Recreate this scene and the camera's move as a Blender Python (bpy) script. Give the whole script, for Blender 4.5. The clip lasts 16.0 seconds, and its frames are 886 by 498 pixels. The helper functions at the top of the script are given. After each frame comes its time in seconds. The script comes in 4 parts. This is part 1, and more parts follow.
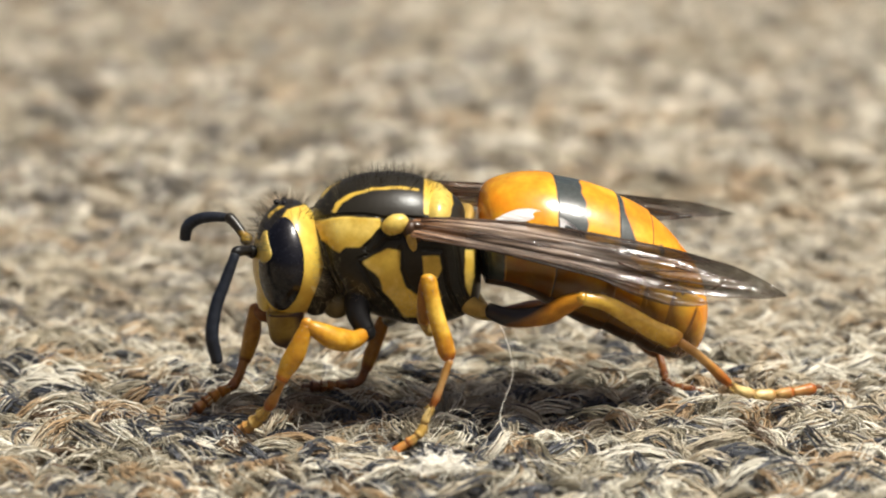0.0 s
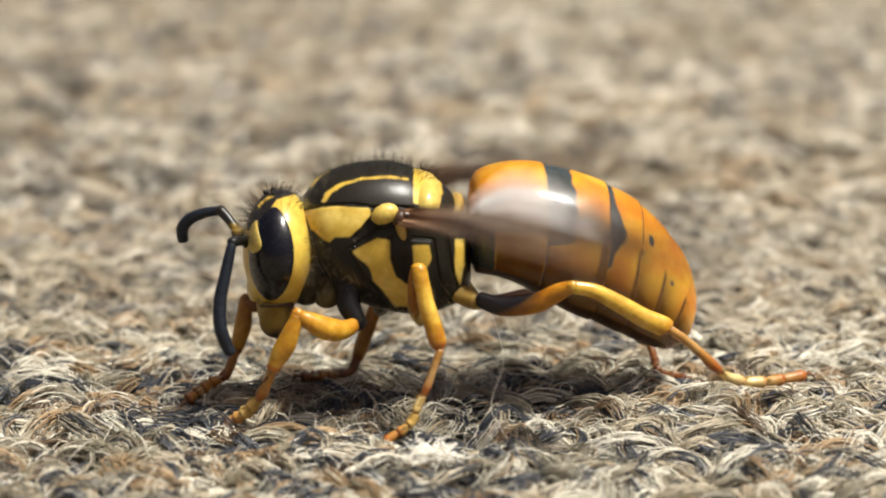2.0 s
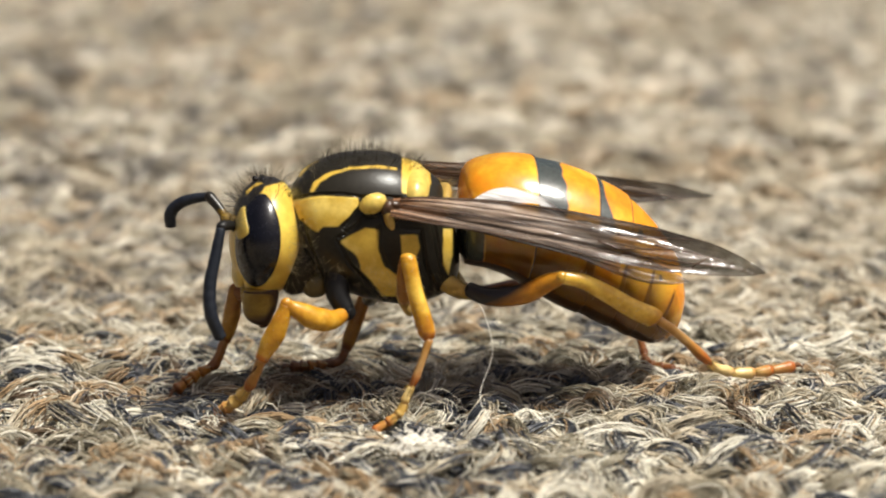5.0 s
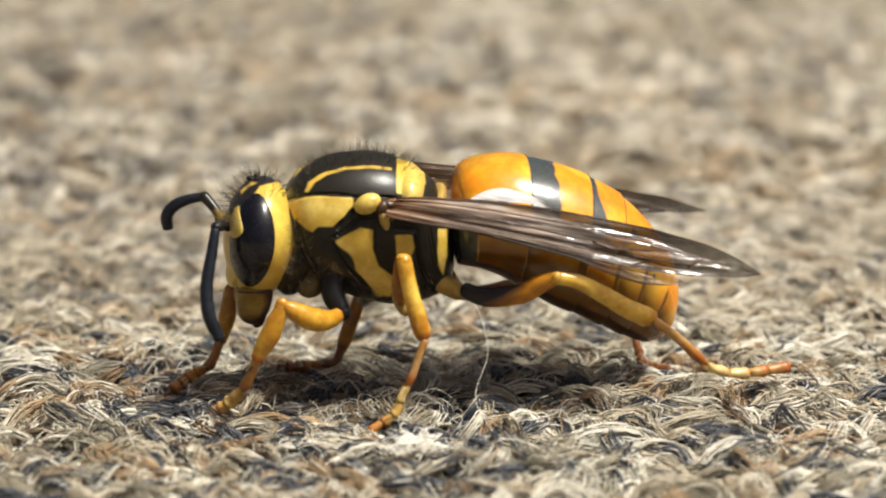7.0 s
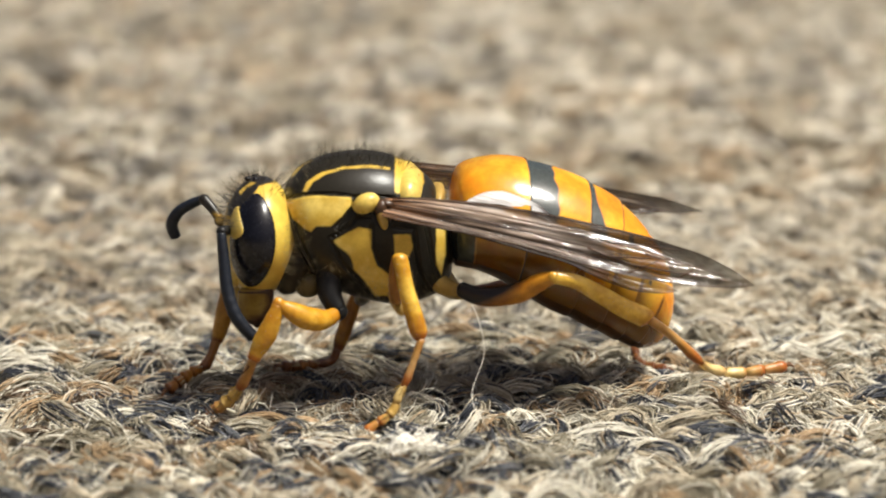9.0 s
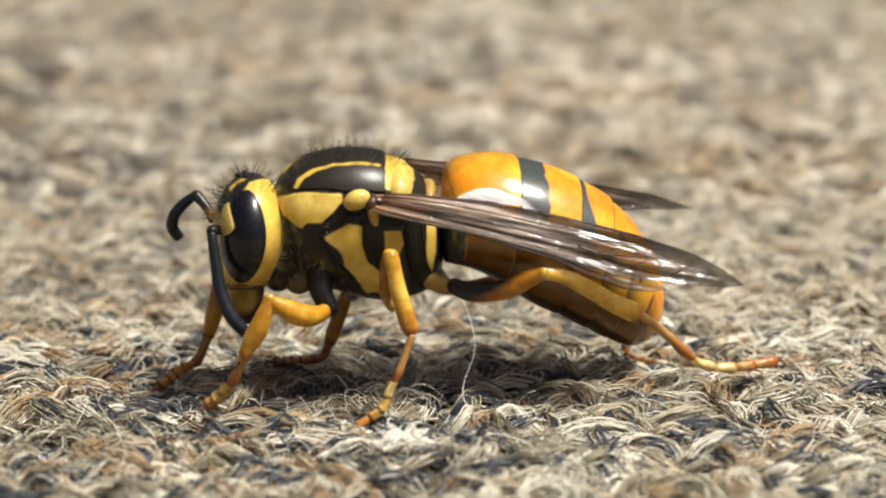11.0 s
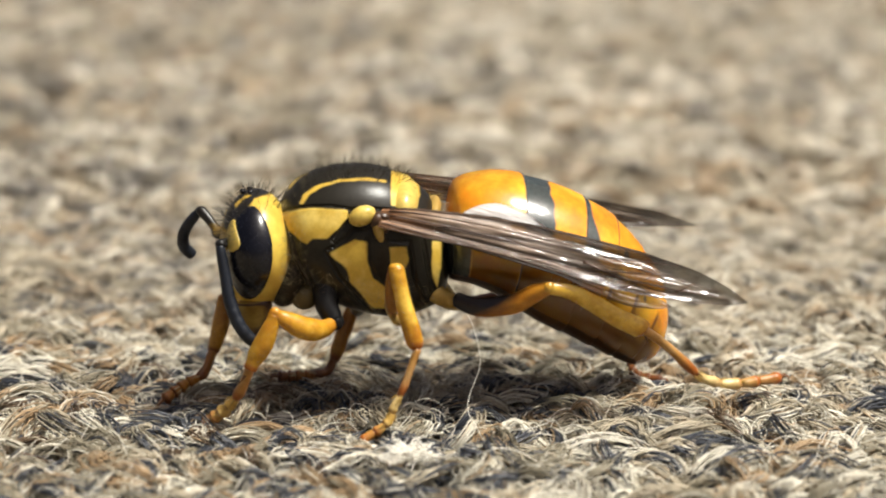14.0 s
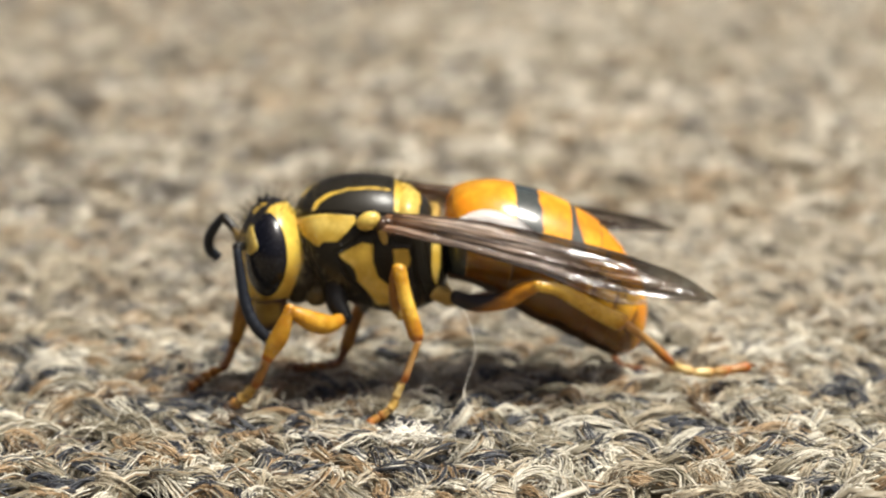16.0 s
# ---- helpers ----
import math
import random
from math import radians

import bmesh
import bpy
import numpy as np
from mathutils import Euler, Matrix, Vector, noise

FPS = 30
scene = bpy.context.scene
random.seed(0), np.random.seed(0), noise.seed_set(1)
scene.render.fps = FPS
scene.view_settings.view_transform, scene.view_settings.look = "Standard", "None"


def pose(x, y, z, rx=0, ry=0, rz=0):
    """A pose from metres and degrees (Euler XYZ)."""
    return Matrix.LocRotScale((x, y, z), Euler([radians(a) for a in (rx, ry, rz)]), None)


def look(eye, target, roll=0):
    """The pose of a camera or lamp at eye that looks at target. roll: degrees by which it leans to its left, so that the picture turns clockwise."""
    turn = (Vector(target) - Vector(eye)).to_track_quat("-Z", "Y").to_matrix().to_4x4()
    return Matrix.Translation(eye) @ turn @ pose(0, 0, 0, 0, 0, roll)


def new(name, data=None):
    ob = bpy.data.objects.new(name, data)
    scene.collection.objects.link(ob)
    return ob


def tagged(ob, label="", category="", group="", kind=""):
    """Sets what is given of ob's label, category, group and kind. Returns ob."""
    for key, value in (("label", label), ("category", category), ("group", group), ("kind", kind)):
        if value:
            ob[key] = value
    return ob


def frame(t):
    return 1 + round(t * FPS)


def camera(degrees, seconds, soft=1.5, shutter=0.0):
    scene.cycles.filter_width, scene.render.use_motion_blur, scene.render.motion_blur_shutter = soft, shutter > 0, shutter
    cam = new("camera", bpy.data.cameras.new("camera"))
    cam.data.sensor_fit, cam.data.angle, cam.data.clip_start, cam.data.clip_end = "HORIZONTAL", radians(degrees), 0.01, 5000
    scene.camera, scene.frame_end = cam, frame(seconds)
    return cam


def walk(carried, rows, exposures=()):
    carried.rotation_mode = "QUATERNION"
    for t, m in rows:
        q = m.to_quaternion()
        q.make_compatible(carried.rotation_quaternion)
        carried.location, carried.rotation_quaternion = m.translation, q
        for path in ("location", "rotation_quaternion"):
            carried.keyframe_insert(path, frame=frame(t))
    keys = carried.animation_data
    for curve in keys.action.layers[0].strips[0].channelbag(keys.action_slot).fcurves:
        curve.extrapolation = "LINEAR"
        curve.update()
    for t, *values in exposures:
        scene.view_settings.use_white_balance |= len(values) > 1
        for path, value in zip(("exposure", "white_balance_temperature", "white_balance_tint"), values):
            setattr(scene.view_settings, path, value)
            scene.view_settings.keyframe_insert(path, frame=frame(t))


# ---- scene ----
cam = camera(20.0, 16.0, soft=2.03, shutter=0.9)
cam.data.dof.use_dof = True
cam.data.dof.focus_distance = 0.0980
cam.data.dof.aperture_fstop = 60.0
walk(cam, [
    (0, pose(-0.00010, -0.09688, 0.02826, 77.405, -0.070, 0.543)),
    (0.5, pose(-0.00001, -0.09686, 0.02827, 77.435, 0.078, 0.547)),
    (1, pose(0.00003, -0.09690, 0.02831, 77.362, 0.189, 0.490)),
    (1.5, pose(0.00008, -0.09692, 0.02829, 77.266, 0.289, 0.422)),
    (2, pose(0.00007, -0.09698, 0.02823, 77.190, 0.247, 0.344)),
    (2.5, pose(0.00009, -0.09698, 0.02830, 77.099, 0.204, 0.304)),
    (3, pose(0.00005, -0.09706, 0.02832, 77.024, 0.172, 0.220)),
    (3.5, pose(0.00014, -0.09701, 0.02827, 77.019, 0.160, 0.222)),
    (4, pose(0.00003, -0.09697, 0.02823, 76.979, 0.095, 0.173)),
    (6.5, pose(0.00002, -0.09702, 0.02820, 76.992, 0.023, 0.048)),
    (7, pose(-0.00000, -0.09704, 0.02820, 77.000, -0.000, -0.000)),
    (7.5, pose(-0.00002, -0.09704, 0.02822, 76.990, -0.014, -0.032)),
    (8, pose(-0.00008, -0.09702, 0.02818, 77.012, -0.018, -0.085)),
    (8.5, pose(0.00001, -0.09706, 0.02818, 77.018, -0.006, -0.055)),
    (11, pose(0.00005, -0.09720, 0.02819, 76.921, 0.021, -0.277)),
    (11.5, pose(0.00032, -0.09744, 0.02826, 77.309, 0.852, -0.638)),
    (12, pose(0.00003, -0.09743, 0.02806, 77.391, 0.442, -0.604)),
    (12.5, pose(0.00018, -0.09742, 0.02811, 77.245, -0.062, 0.058)),
    (13, pose(0.00014, -0.09740, 0.02805, 77.311, 0.009, -0.171)),
    (13.5, pose(0.00001, -0.09743, 0.02799, 77.374, -0.014, -0.237)),
    (14, pose(0.00001, -0.09741, 0.02801, 77.387, -0.178, -0.122)),
    (14.5, pose(-0.00002, -0.09746, 0.02798, 77.410, -0.180, -0.129)),
    (15, pose(0.00011, -0.09825, 0.02821, 77.398, -0.131, -0.060)),
    (15.5, pose(0.00053, -0.10263, 0.02891, 77.533, -0.016, 0.141)),
    (16, pose(0.00107, -0.10735, 0.02981, 77.650, 0.110, 0.376)),
])

# ---- light: daylight from high up on the camera's side ----
SUN_ELEVATION, SUN_AZIMUTH = 65.0, 68.0   # azimuth: degrees to the right of straight behind the camera
world = bpy.data.worlds.new("sky")
scene.world = world
world.use_nodes = True
wn = world.node_tree.nodes
sky = wn.new("ShaderNodeTexSky")
sky.sky_type = 'NISHITA'
sky.sun_disc = False
sky.air_density, sky.dust_density, sky.ozone_density = 0.35, 8.0, 0.0
sky.sun_elevation = radians(SUN_ELEVATION)
sky.sun_rotation = radians(180.0 - SUN_AZIMUTH)
world.node_tree.links.new(sky.outputs[0], wn["Background"].inputs[0])
wn["Background"].inputs[1].default_value = 0.088
sun = new("sun", bpy.data.lights.new("sun", "SUN"))
sun.data.energy = 4.95
sun.data.angle = radians(9.5)
sun.data.color = (0.985, 0.968, 0.88)
_a, _e = radians(SUN_AZIMUTH), radians(SUN_ELEVATION)
sun.matrix_world = look((math.sin(_a) * math.cos(_e), -math.cos(_a) * math.cos(_e), math.sin(_e)), (0, 0, 0))
scene.view_settings.exposure = 0.0

MM = 0.001


# ---- materials ----
def material(name, base=(0.5, 0.5, 0.5), rough=0.4, **extra):
    """A node material with a principled shader; returns it with its nodes, links and shader."""
    m = bpy.data.materials.new(name)
    m.use_nodes = True
    nt = m.node_tree
    sh = nt.nodes["Principled BSDF"]
    sh.inputs["Base Color"].default_value = (*base, 1)
    sh.inputs["Roughness"].default_value = rough
    for k, v in extra.items():
        sh.inputs[k.replace("_", " ")].default_value = v
    return m, nt.nodes, nt.links, sh


def noise_of(nodes, links, scale, detail=4.0, rough=0.6):
    co = nodes.new("ShaderNodeTexCoord")
    n = nodes.new("ShaderNodeTexNoise")
    n.inputs["Scale"].default_value = scale
    n.inputs["Detail"].default_value = detail
    n.inputs["Roughness"].default_value = rough
    links.new(co.outputs["Object"], n.inputs["Vector"])
    return n


def ramp_of(nodes, links, fac, stops):
    r = nodes.new("ShaderNodeValToRGB")
    while len(r.color_ramp.elements) < len(stops):
        r.color_ramp.elements.new(0.5)
    for el, (p, col) in zip(r.color_ramp.elements, stops):
        el.position, el.color = p, (*col, 1)
    links.new(fac, r.inputs[0])
    return r


def mix_of(nodes, links, fac, a, b, blend="MIX"):
    m = nodes.new("ShaderNodeMix")
    m.data_type = "RGBA"
    m.blend_type = blend
    for sock, v in ((m.inputs["Factor"], fac), (m.inputs["A"], a), (m.inputs["B"], b)):
        if isinstance(v, (float, int)):
            sock.default_value = v
        elif isinstance(v, tuple):
            sock.default_value = (*v, 1)
        else:
            links.new(v, sock)
    return m.outputs["Result"]


def bump_of(nodes, links, sh, height, strength, distance):
    b = nodes.new("ShaderNodeBump")
    b.inputs["Strength"].default_value = strength
    b.inputs["Distance"].default_value = distance
    links.new(height, b.inputs["Height"])
    links.new(b.outputs[0], sh.inputs["Normal"])


def chitin(name, low, high, rough=0.32, scale=700.0, pit=0.25, **extra):
    """Shell of an insect: two tones mottled at two scales, fine pits."""
    m, n, l, sh = material(name, low, rough, **extra)
    big = noise_of(n, l, scale)
    fine = noise_of(n, l, scale * 7, 3)
    tone = ramp_of(n, l, big.outputs["Fac"], [(0.3, low), (0.7, high)])
    grain = ramp_of(n, l, fine.outputs["Fac"], [(0.25, (0.72, 0.72, 0.72)), (0.7, (1, 1, 1))])
    speck = mix_of(n, l, 1.0, tone.outputs[0], grain.outputs[0], "MULTIPLY")
    l.new(speck, sh.inputs["Base Color"])
    rr = ramp_of(n, l, fine.outputs["Fac"], [(0.3, (rough * 0.8,) * 3), (0.7, (rough * 1.3,) * 3)])
    l.new(rr.outputs[0], sh.inputs["Roughness"])
    bump_of(n, l, sh, fine.outputs["Fac"], pit, 0.00004)
    return m


def patched(name, dark, pale_low, pale_high, rough=0.3, edge=0.035, gloss=0.5, deep=None, wear=1.0):
    """Shell whose pale markings follow the mesh attribute 'marking' (positive inside a marking)."""
    m, n, l, sh = material(name, dark, rough, Specular_IOR_Level=gloss)
    at = n.new("ShaderNodeAttribute")
    at.attribute_name = "marking"
    ragged = noise_of(n, l, 2600.0, 3)
    mm = n.new("ShaderNodeMath")
    mm.operation = "MULTIPLY_ADD"
    mm.inputs[1].default_value = 0.10
    l.new(ragged.outputs["Fac"], mm.inputs[0])
    l.new(at.outputs["Fac"], mm.inputs[2])
    mr = n.new("ShaderNodeMapRange")
    mr.inputs["From Min"].default_value = 0.05 - edge
    mr.inputs["From Max"].default_value = 0.05 + edge
    l.new(mm.outputs[0], mr.inputs["Value"])
    big = noise_of(n, l, 600.0)
    fine = noise_of(n, l, 5200.0, 3)
    pale = ramp_of(n, l, big.outputs["Fac"], [(0.30, deep or pale_low), (0.46, pale_low), (0.64, pale_high)])
    drk = ramp_of(n, l, fine.outputs["Fac"], [(0.3, dark), (0.75, tuple(c * 1.5 for c in dark))])
    grain = ramp_of(n, l, noise_of(n, l, 2100.0, 5, 0.7).outputs["Fac"], [(0.3, (0.70, 0.64, 0.55)), (0.6, (1, 1, 1))])
    worn = mix_of(n, l, wear, pale.outputs[0], grain.outputs[0], "MULTIPLY")
    col = mix_of(n, l, mr.outputs[0], drk.outputs[0], worn)
    l.new(col, sh.inputs["Base Color"])
    bump_of(n, l, sh, fine.outputs["Fac"], 0.2, 0.00003)
    return m


def grooved(m):
    """Adds the seams between the plates, where the mesh attribute 'seam' (distance to the nearest one, mm) falls to nothing."""
    n, l = m.node_tree.nodes, m.node_tree.links
    sh = n["Principled BSDF"]
    first = sh.inputs["Normal"].links[0].from_node
    at = n.new("ShaderNodeAttribute")
    at.attribute_name = "seam"
    mr = n.new("ShaderNodeMapRange")
    mr.interpolation_type = "SMOOTHSTEP"
    mr.inputs["From Max"].default_value = 0.13
    l.new(at.outputs["Fac"], mr.inputs["Value"])
    b = n.new("ShaderNodeBump")
    b.inputs["Strength"].default_value = 1.0
    b.inputs["Distance"].default_value = 0.00014
    l.new(mr.outputs[0], b.inputs["Height"])
    l.new(first.outputs[0], b.inputs["Normal"])
    l.new(b.outputs[0], sh.inputs["Normal"])
    return m


def shade_browned(m, col):
    """Deepens the shell to brown by the mesh attribute 'brown' (0 to 1), with a cloudy edge; it holds painted shade and
    real seams.
    """
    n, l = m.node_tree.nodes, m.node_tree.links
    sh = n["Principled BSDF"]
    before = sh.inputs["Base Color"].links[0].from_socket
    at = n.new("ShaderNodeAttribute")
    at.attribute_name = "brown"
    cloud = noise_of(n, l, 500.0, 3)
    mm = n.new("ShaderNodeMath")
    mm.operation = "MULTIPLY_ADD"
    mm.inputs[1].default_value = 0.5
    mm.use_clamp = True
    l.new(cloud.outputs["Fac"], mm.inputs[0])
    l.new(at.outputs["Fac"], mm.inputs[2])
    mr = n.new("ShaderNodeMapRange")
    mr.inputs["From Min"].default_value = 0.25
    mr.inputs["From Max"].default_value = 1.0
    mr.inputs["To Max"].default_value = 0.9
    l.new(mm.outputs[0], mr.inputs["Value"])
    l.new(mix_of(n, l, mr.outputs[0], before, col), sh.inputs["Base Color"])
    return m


YELLOW_LO, YELLOW_HI = (0.70, 0.46, 0.07), (0.88, 0.67, 0.18)
ORANGE_LO, ORANGE_HI = (0.84, 0.32, 0.010), (0.96, 0.52, 0.03)
M_THORAX = patched("black_yellow_shell", (0.015, 0.013, 0.009), YELLOW_LO, YELLOW_HI, 0.30, gloss=0.27, wear=0.6)
grooved(M_THORAX)
M_HEAD = patched("head_shell", (0.014, 0.012, 0.010), YELLOW_LO, (0.84, 0.64, 0.11), 0.30, wear=0.5)
M_YELLOW = chitin("yellow_shell", YELLOW_LO, YELLOW_HI)
M_YELLOW_DULL = chitin("tawny_shell", (0.42, 0.25, 0.05), (0.60, 0.40, 0.10), 0.4)
M_BLACK = chitin("black_shell", (0.010, 0.010, 0.011), (0.022, 0.020, 0.018), 0.36, Specular_IOR_Level=0.25)
M_HIP = chitin("olive_shell", (0.07, 0.052, 0.016), (0.15, 0.11, 0.03), 0.5)
M_BROWN = chitin("brown_shell", (0.10, 0.035, 0.008), (0.22, 0.09, 0.02), 0.35)
M_MANDIBLE = patched("mandible_shell", (0.035, 0.014, 0.006), (0.26, 0.155, 0.018), (0.38, 0.25, 0.045), 0.3, 0.12)
M_SCAPE = patched("antenna_base_shell", (0.014, 0.011, 0.008), (0.40, 0.24, 0.03), (0.56, 0.38, 0.08), 0.35, 0.1)
M_TERGITE = patched("abdomen_shell", (0.040, 0.049, 0.047), ORANGE_LO, ORANGE_HI, 0.22, 0.07, gloss=0.7, deep=(0.76, 0.22, 0.006), wear=0.4)
# brown tone for the shade painted on the lower flanks, and for the seams
shade_browned(M_TERGITE, (0.075, 0.027, 0.004))
M_STERNITE = chitin("underside_shell", (0.045, 0.018, 0.004), (0.09, 0.036, 0.006), 0.4)
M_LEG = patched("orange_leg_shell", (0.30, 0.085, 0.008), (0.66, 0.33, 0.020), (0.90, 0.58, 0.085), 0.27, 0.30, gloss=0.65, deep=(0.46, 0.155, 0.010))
# Two darker copies of the leg shell, with the far legs' shade coloured in
M_LEG_SHADED = patched("shaded_leg_shell", (0.10, 0.03, 0.006), (0.22, 0.075, 0.012), (0.36, 0.15, 0.028), 0.36, 0.30)
M_LEG_HALF_SHADED = patched("half_shaded_leg_shell", (0.16, 0.05, 0.008), (0.36, 0.14, 0.014), (0.54, 0.27, 0.04), 0.32, 0.30)
M_FEMUR = patched("hind_femur_shell", (0.012, 0.010, 0.012), (0.52, 0.19, 0.010), (0.66, 0.31, 0.025), 0.28, 0.35)
M_ANTENNA = chitin("antenna_shell", (0.008, 0.010, 0.016), (0.018, 0.023, 0.034), 0.40, 1500.0, 0.3, Specular_IOR_Level=0.4)
M_EYE = chitin("eye_lens", (0.004, 0.004, 0.007), (0.007, 0.007, 0.012), 0.23, 900.0, 0.03, Specular_IOR_Level=0.5)
M_DULL = chitin("dull_dark_shell", (0.016, 0.013, 0.009), (0.045, 0.036, 0.02), 0.6, Specular_IOR_Level=0.2)
M_TARSUS = patched("tawny_foot_shell", (0.30, 0.085, 0.012), (0.68, 0.43, 0.11), (0.88, 0.68, 0.30), 0.32, 0.3)
M_HAIR, _n, _l, _s = material("hair", (0.035, 0.026, 0.014), 0.5)
M_GOLD_HAIR, _n, _l, _s = material("golden_hair", (0.50, 0.34, 0.10), 0.5)
M_PALE_HAIR, _n, _l, _s = material("pale_hair", (0.42, 0.34, 0.20), 0.5)


def wing_material(name, root_cols, cols, root_alpha, alpha, rough, near, far, root_tint, clear):
    """Wing film: tinted and thick at its root, thinner and clearer towards the tip; streaked along its length and
    crumpled.
    root_cols, cols: the darker and the paler tone of the streaks at the root and at the tip; the pale root tone paints
    in sheen."""
    m, n, l, sh = material(name, cols[0], rough, Specular_IOR_Level=0.7)
    co = n.new("ShaderNodeTexCoord")
    stretch = n.new("ShaderNodeMapping")
    stretch.inputs["Scale"].default_value = (0.10, 1.0, 1.0)
    l.new(co.outputs["Object"], stretch.inputs["Vector"])

    def streaks(scale, detail):
        t = n.new("ShaderNodeTexNoise")
        t.inputs["Scale"].default_value = scale
        t.inputs["Detail"].default_value = detail
        l.new(stretch.outputs[0], t.inputs["Vector"])
        return t.outputs["Fac"]

    broad, thin = streaks(1500.0, 3.0), streaks(5200.0, 3.0)
    both = n.new("ShaderNodeMath")
    both.operation = "MULTIPLY_ADD"
    both.inputs[1].default_value = 0.45
    l.new(thin, both.inputs[0])
    l.new(broad, both.inputs[2])
    xyz = n.new("ShaderNodeSeparateXYZ")
    l.new(co.outputs["Object"], xyz.inputs[0])
    out = n.new("ShaderNodeMapRange")
    out.interpolation_type = "SMOOTHSTEP"
    out.inputs["From Min"].default_value = near * MM
    out.inputs["From Max"].default_value = far * MM
    l.new(xyz.outputs["X"], out.inputs["Value"])
    a = ramp_of(n, l, both.outputs[0], [(0.62, root_cols[0]), (0.70, tuple(p + 0.25 * (q - p) for p, q in zip(*root_cols))), (0.82, root_cols[1])])
    b = ramp_of(n, l, both.outputs[0], [(0.58, cols[0]), (0.86, cols[1])])
    rust = n.new("ShaderNodeMapRange")
    rust.inputs["From Max"].default_value = 2.4 * MM
    rust.inputs["To Min"].default_value = 0.7
    rust.inputs["To Max"].default_value = 0.0
    l.new(xyz.outputs["X"], rust.inputs["Value"])
    rooted = mix_of(n, l, rust.outputs[0], a.outputs[0], root_tint)
    l.new(mix_of(n, l, out.outputs[0], rooted, b.outputs[0]), sh.inputs["Base Color"])
    thin_out = n.new("ShaderNodeMapRange")
    thin_out.interpolation_type = "SMOOTHSTEP"
    thin_out.inputs["From Min"].default_value = clear[0] * MM
    thin_out.inputs["From Max"].default_value = clear[1] * MM
    l.new(xyz.outputs["X"], thin_out.inputs["Value"])
    al = mix_of(n, l, thin_out.outputs[0], (root_alpha,) * 3, (alpha,) * 3)
    va = ramp_of(n, l, broad, [(0.35, (1, 1, 1)), (0.65, (0.88, 0.88, 0.88))])
    l.new(mix_of(n, l, 1.0, al, va.outputs[0], "MULTIPLY"), sh.inputs["Alpha"])
    crumple = noise_of(n, l, 700.0, 4, 0.65)
    relief = mix_of(n, l, 0.45, thin, crumple.outputs["Fac"])
    bump_of(n, l, sh, relief, 0.6, 0.00022)
    return m


# pale streaks at the root: the film's sheen put into its colour
M_WING = wing_material("smoky_wing_film", ((0.032, 0.018, 0.011), (0.44, 0.33, 0.25)), ((0.022, 0.015, 0.010), (0.10, 0.074, 0.056)), 0.97, 0.72, 0.12, 3.0, 10.0, (0.36, 0.16, 0.06), (10.5, 15.0))
# white root: the glare on the hindwing painted into its colour
M_HINDWING = wing_material("hind_wing_film", ((0.80, 0.77, 0.74), (0.95, 0.93, 0.91)), ((0.10, 0.09, 0.085), (0.20, 0.18, 0.17)), 1.0, 0.72, 0.24, 6.8, 9.0, (0.60, 0.46, 0.34), (6.8, 9.0))
M_VEIN = chitin("wing_vein", (0.045, 0.020, 0.010), (0.10, 0.05, 0.022), 0.32)


def fibre_material():
    m, n, l, sh = material("carpet_fibre", (0.4, 0.34, 0.25), 0.33)
    at = n.new("ShaderNodeAttribute")
    at.attribute_name = "dye"
    fine = noise_of(n, l, 9000.0, 2)
    grain = ramp_of(n, l, fine.outputs["Fac"], [(0.25, (0.7, 0.7, 0.7)), (0.7, (1, 1, 1))])
    col = mix_of(n, l, 1.0, at.outputs["Color"], grain.outputs[0], "MULTIPLY")
    l.new(col, sh.inputs["Base Color"])
    return m


M_FIBRE = fibre_material()


def backing_material():
    m, n, l, sh = material("carpet_backing", (0.05, 0.04, 0.03), 0.9)
    a = noise_of(n, l, 180.0, 6)
    b = noise_of(n, l, 1800.0, 4)
    f = mix_of(n, l, 0.5, a.outputs["Color"], b.outputs["Color"])
    r = ramp_of(n, l, f, [(0.35, (0.035, 0.032, 0.03)), (0.5, (0.20, 0.155, 0.10)), (0.65, (0.40, 0.33, 0.23))])
    l.new(r.outputs[0], sh.inputs["Base Color"])
    bump_of(n, l, sh, f, 0.8, 0.001)
    return m


M_BACKING = backing_material()


# ---- mesh tools (all in millimetres) ----
def catmull(rows, n):
    """n rows on a smooth curve through the given rows."""
    p = np.array(rows, float)
    q = np.vstack([2 * p[0] - p[1], p, 2 * p[-1] - p[-2]])
    t = np.linspace(0, len(p) - 1, n)
    i = np.minimum(t.astype(int), len(p) - 2)
    f = (t - i)[:, None]
    a, b, c, d = q[i], q[i + 1], q[i + 2], q[i + 3]
    return 0.5 * (2 * b + (c - a) * f + (2 * a - 5 * b + 4 * c - d) * f ** 2 + (3 * b - a - 3 * c + d) * f ** 3)


def grid_mesh(rings, closed=True, caps=True):
    """Vertices and faces of a skin over rings (n, k, 3)."""
    n, k, _ = rings.shape
    verts = rings.reshape(-1, 3)
    i, j = np.meshgrid(np.arange(n - 1), np.arange(k if closed else k - 1), indexing="ij")
    j2 = (j + 1) % k
    faces = np.stack([i * k + j, i * k + j2, (i + 1) * k + j2, (i + 1) * k + j], -1).reshape(-1, 4).tolist()
    if closed and caps:
        faces += [list(range(k))[::-1], list(range((n - 1) * k, n * k))]
    return verts, faces


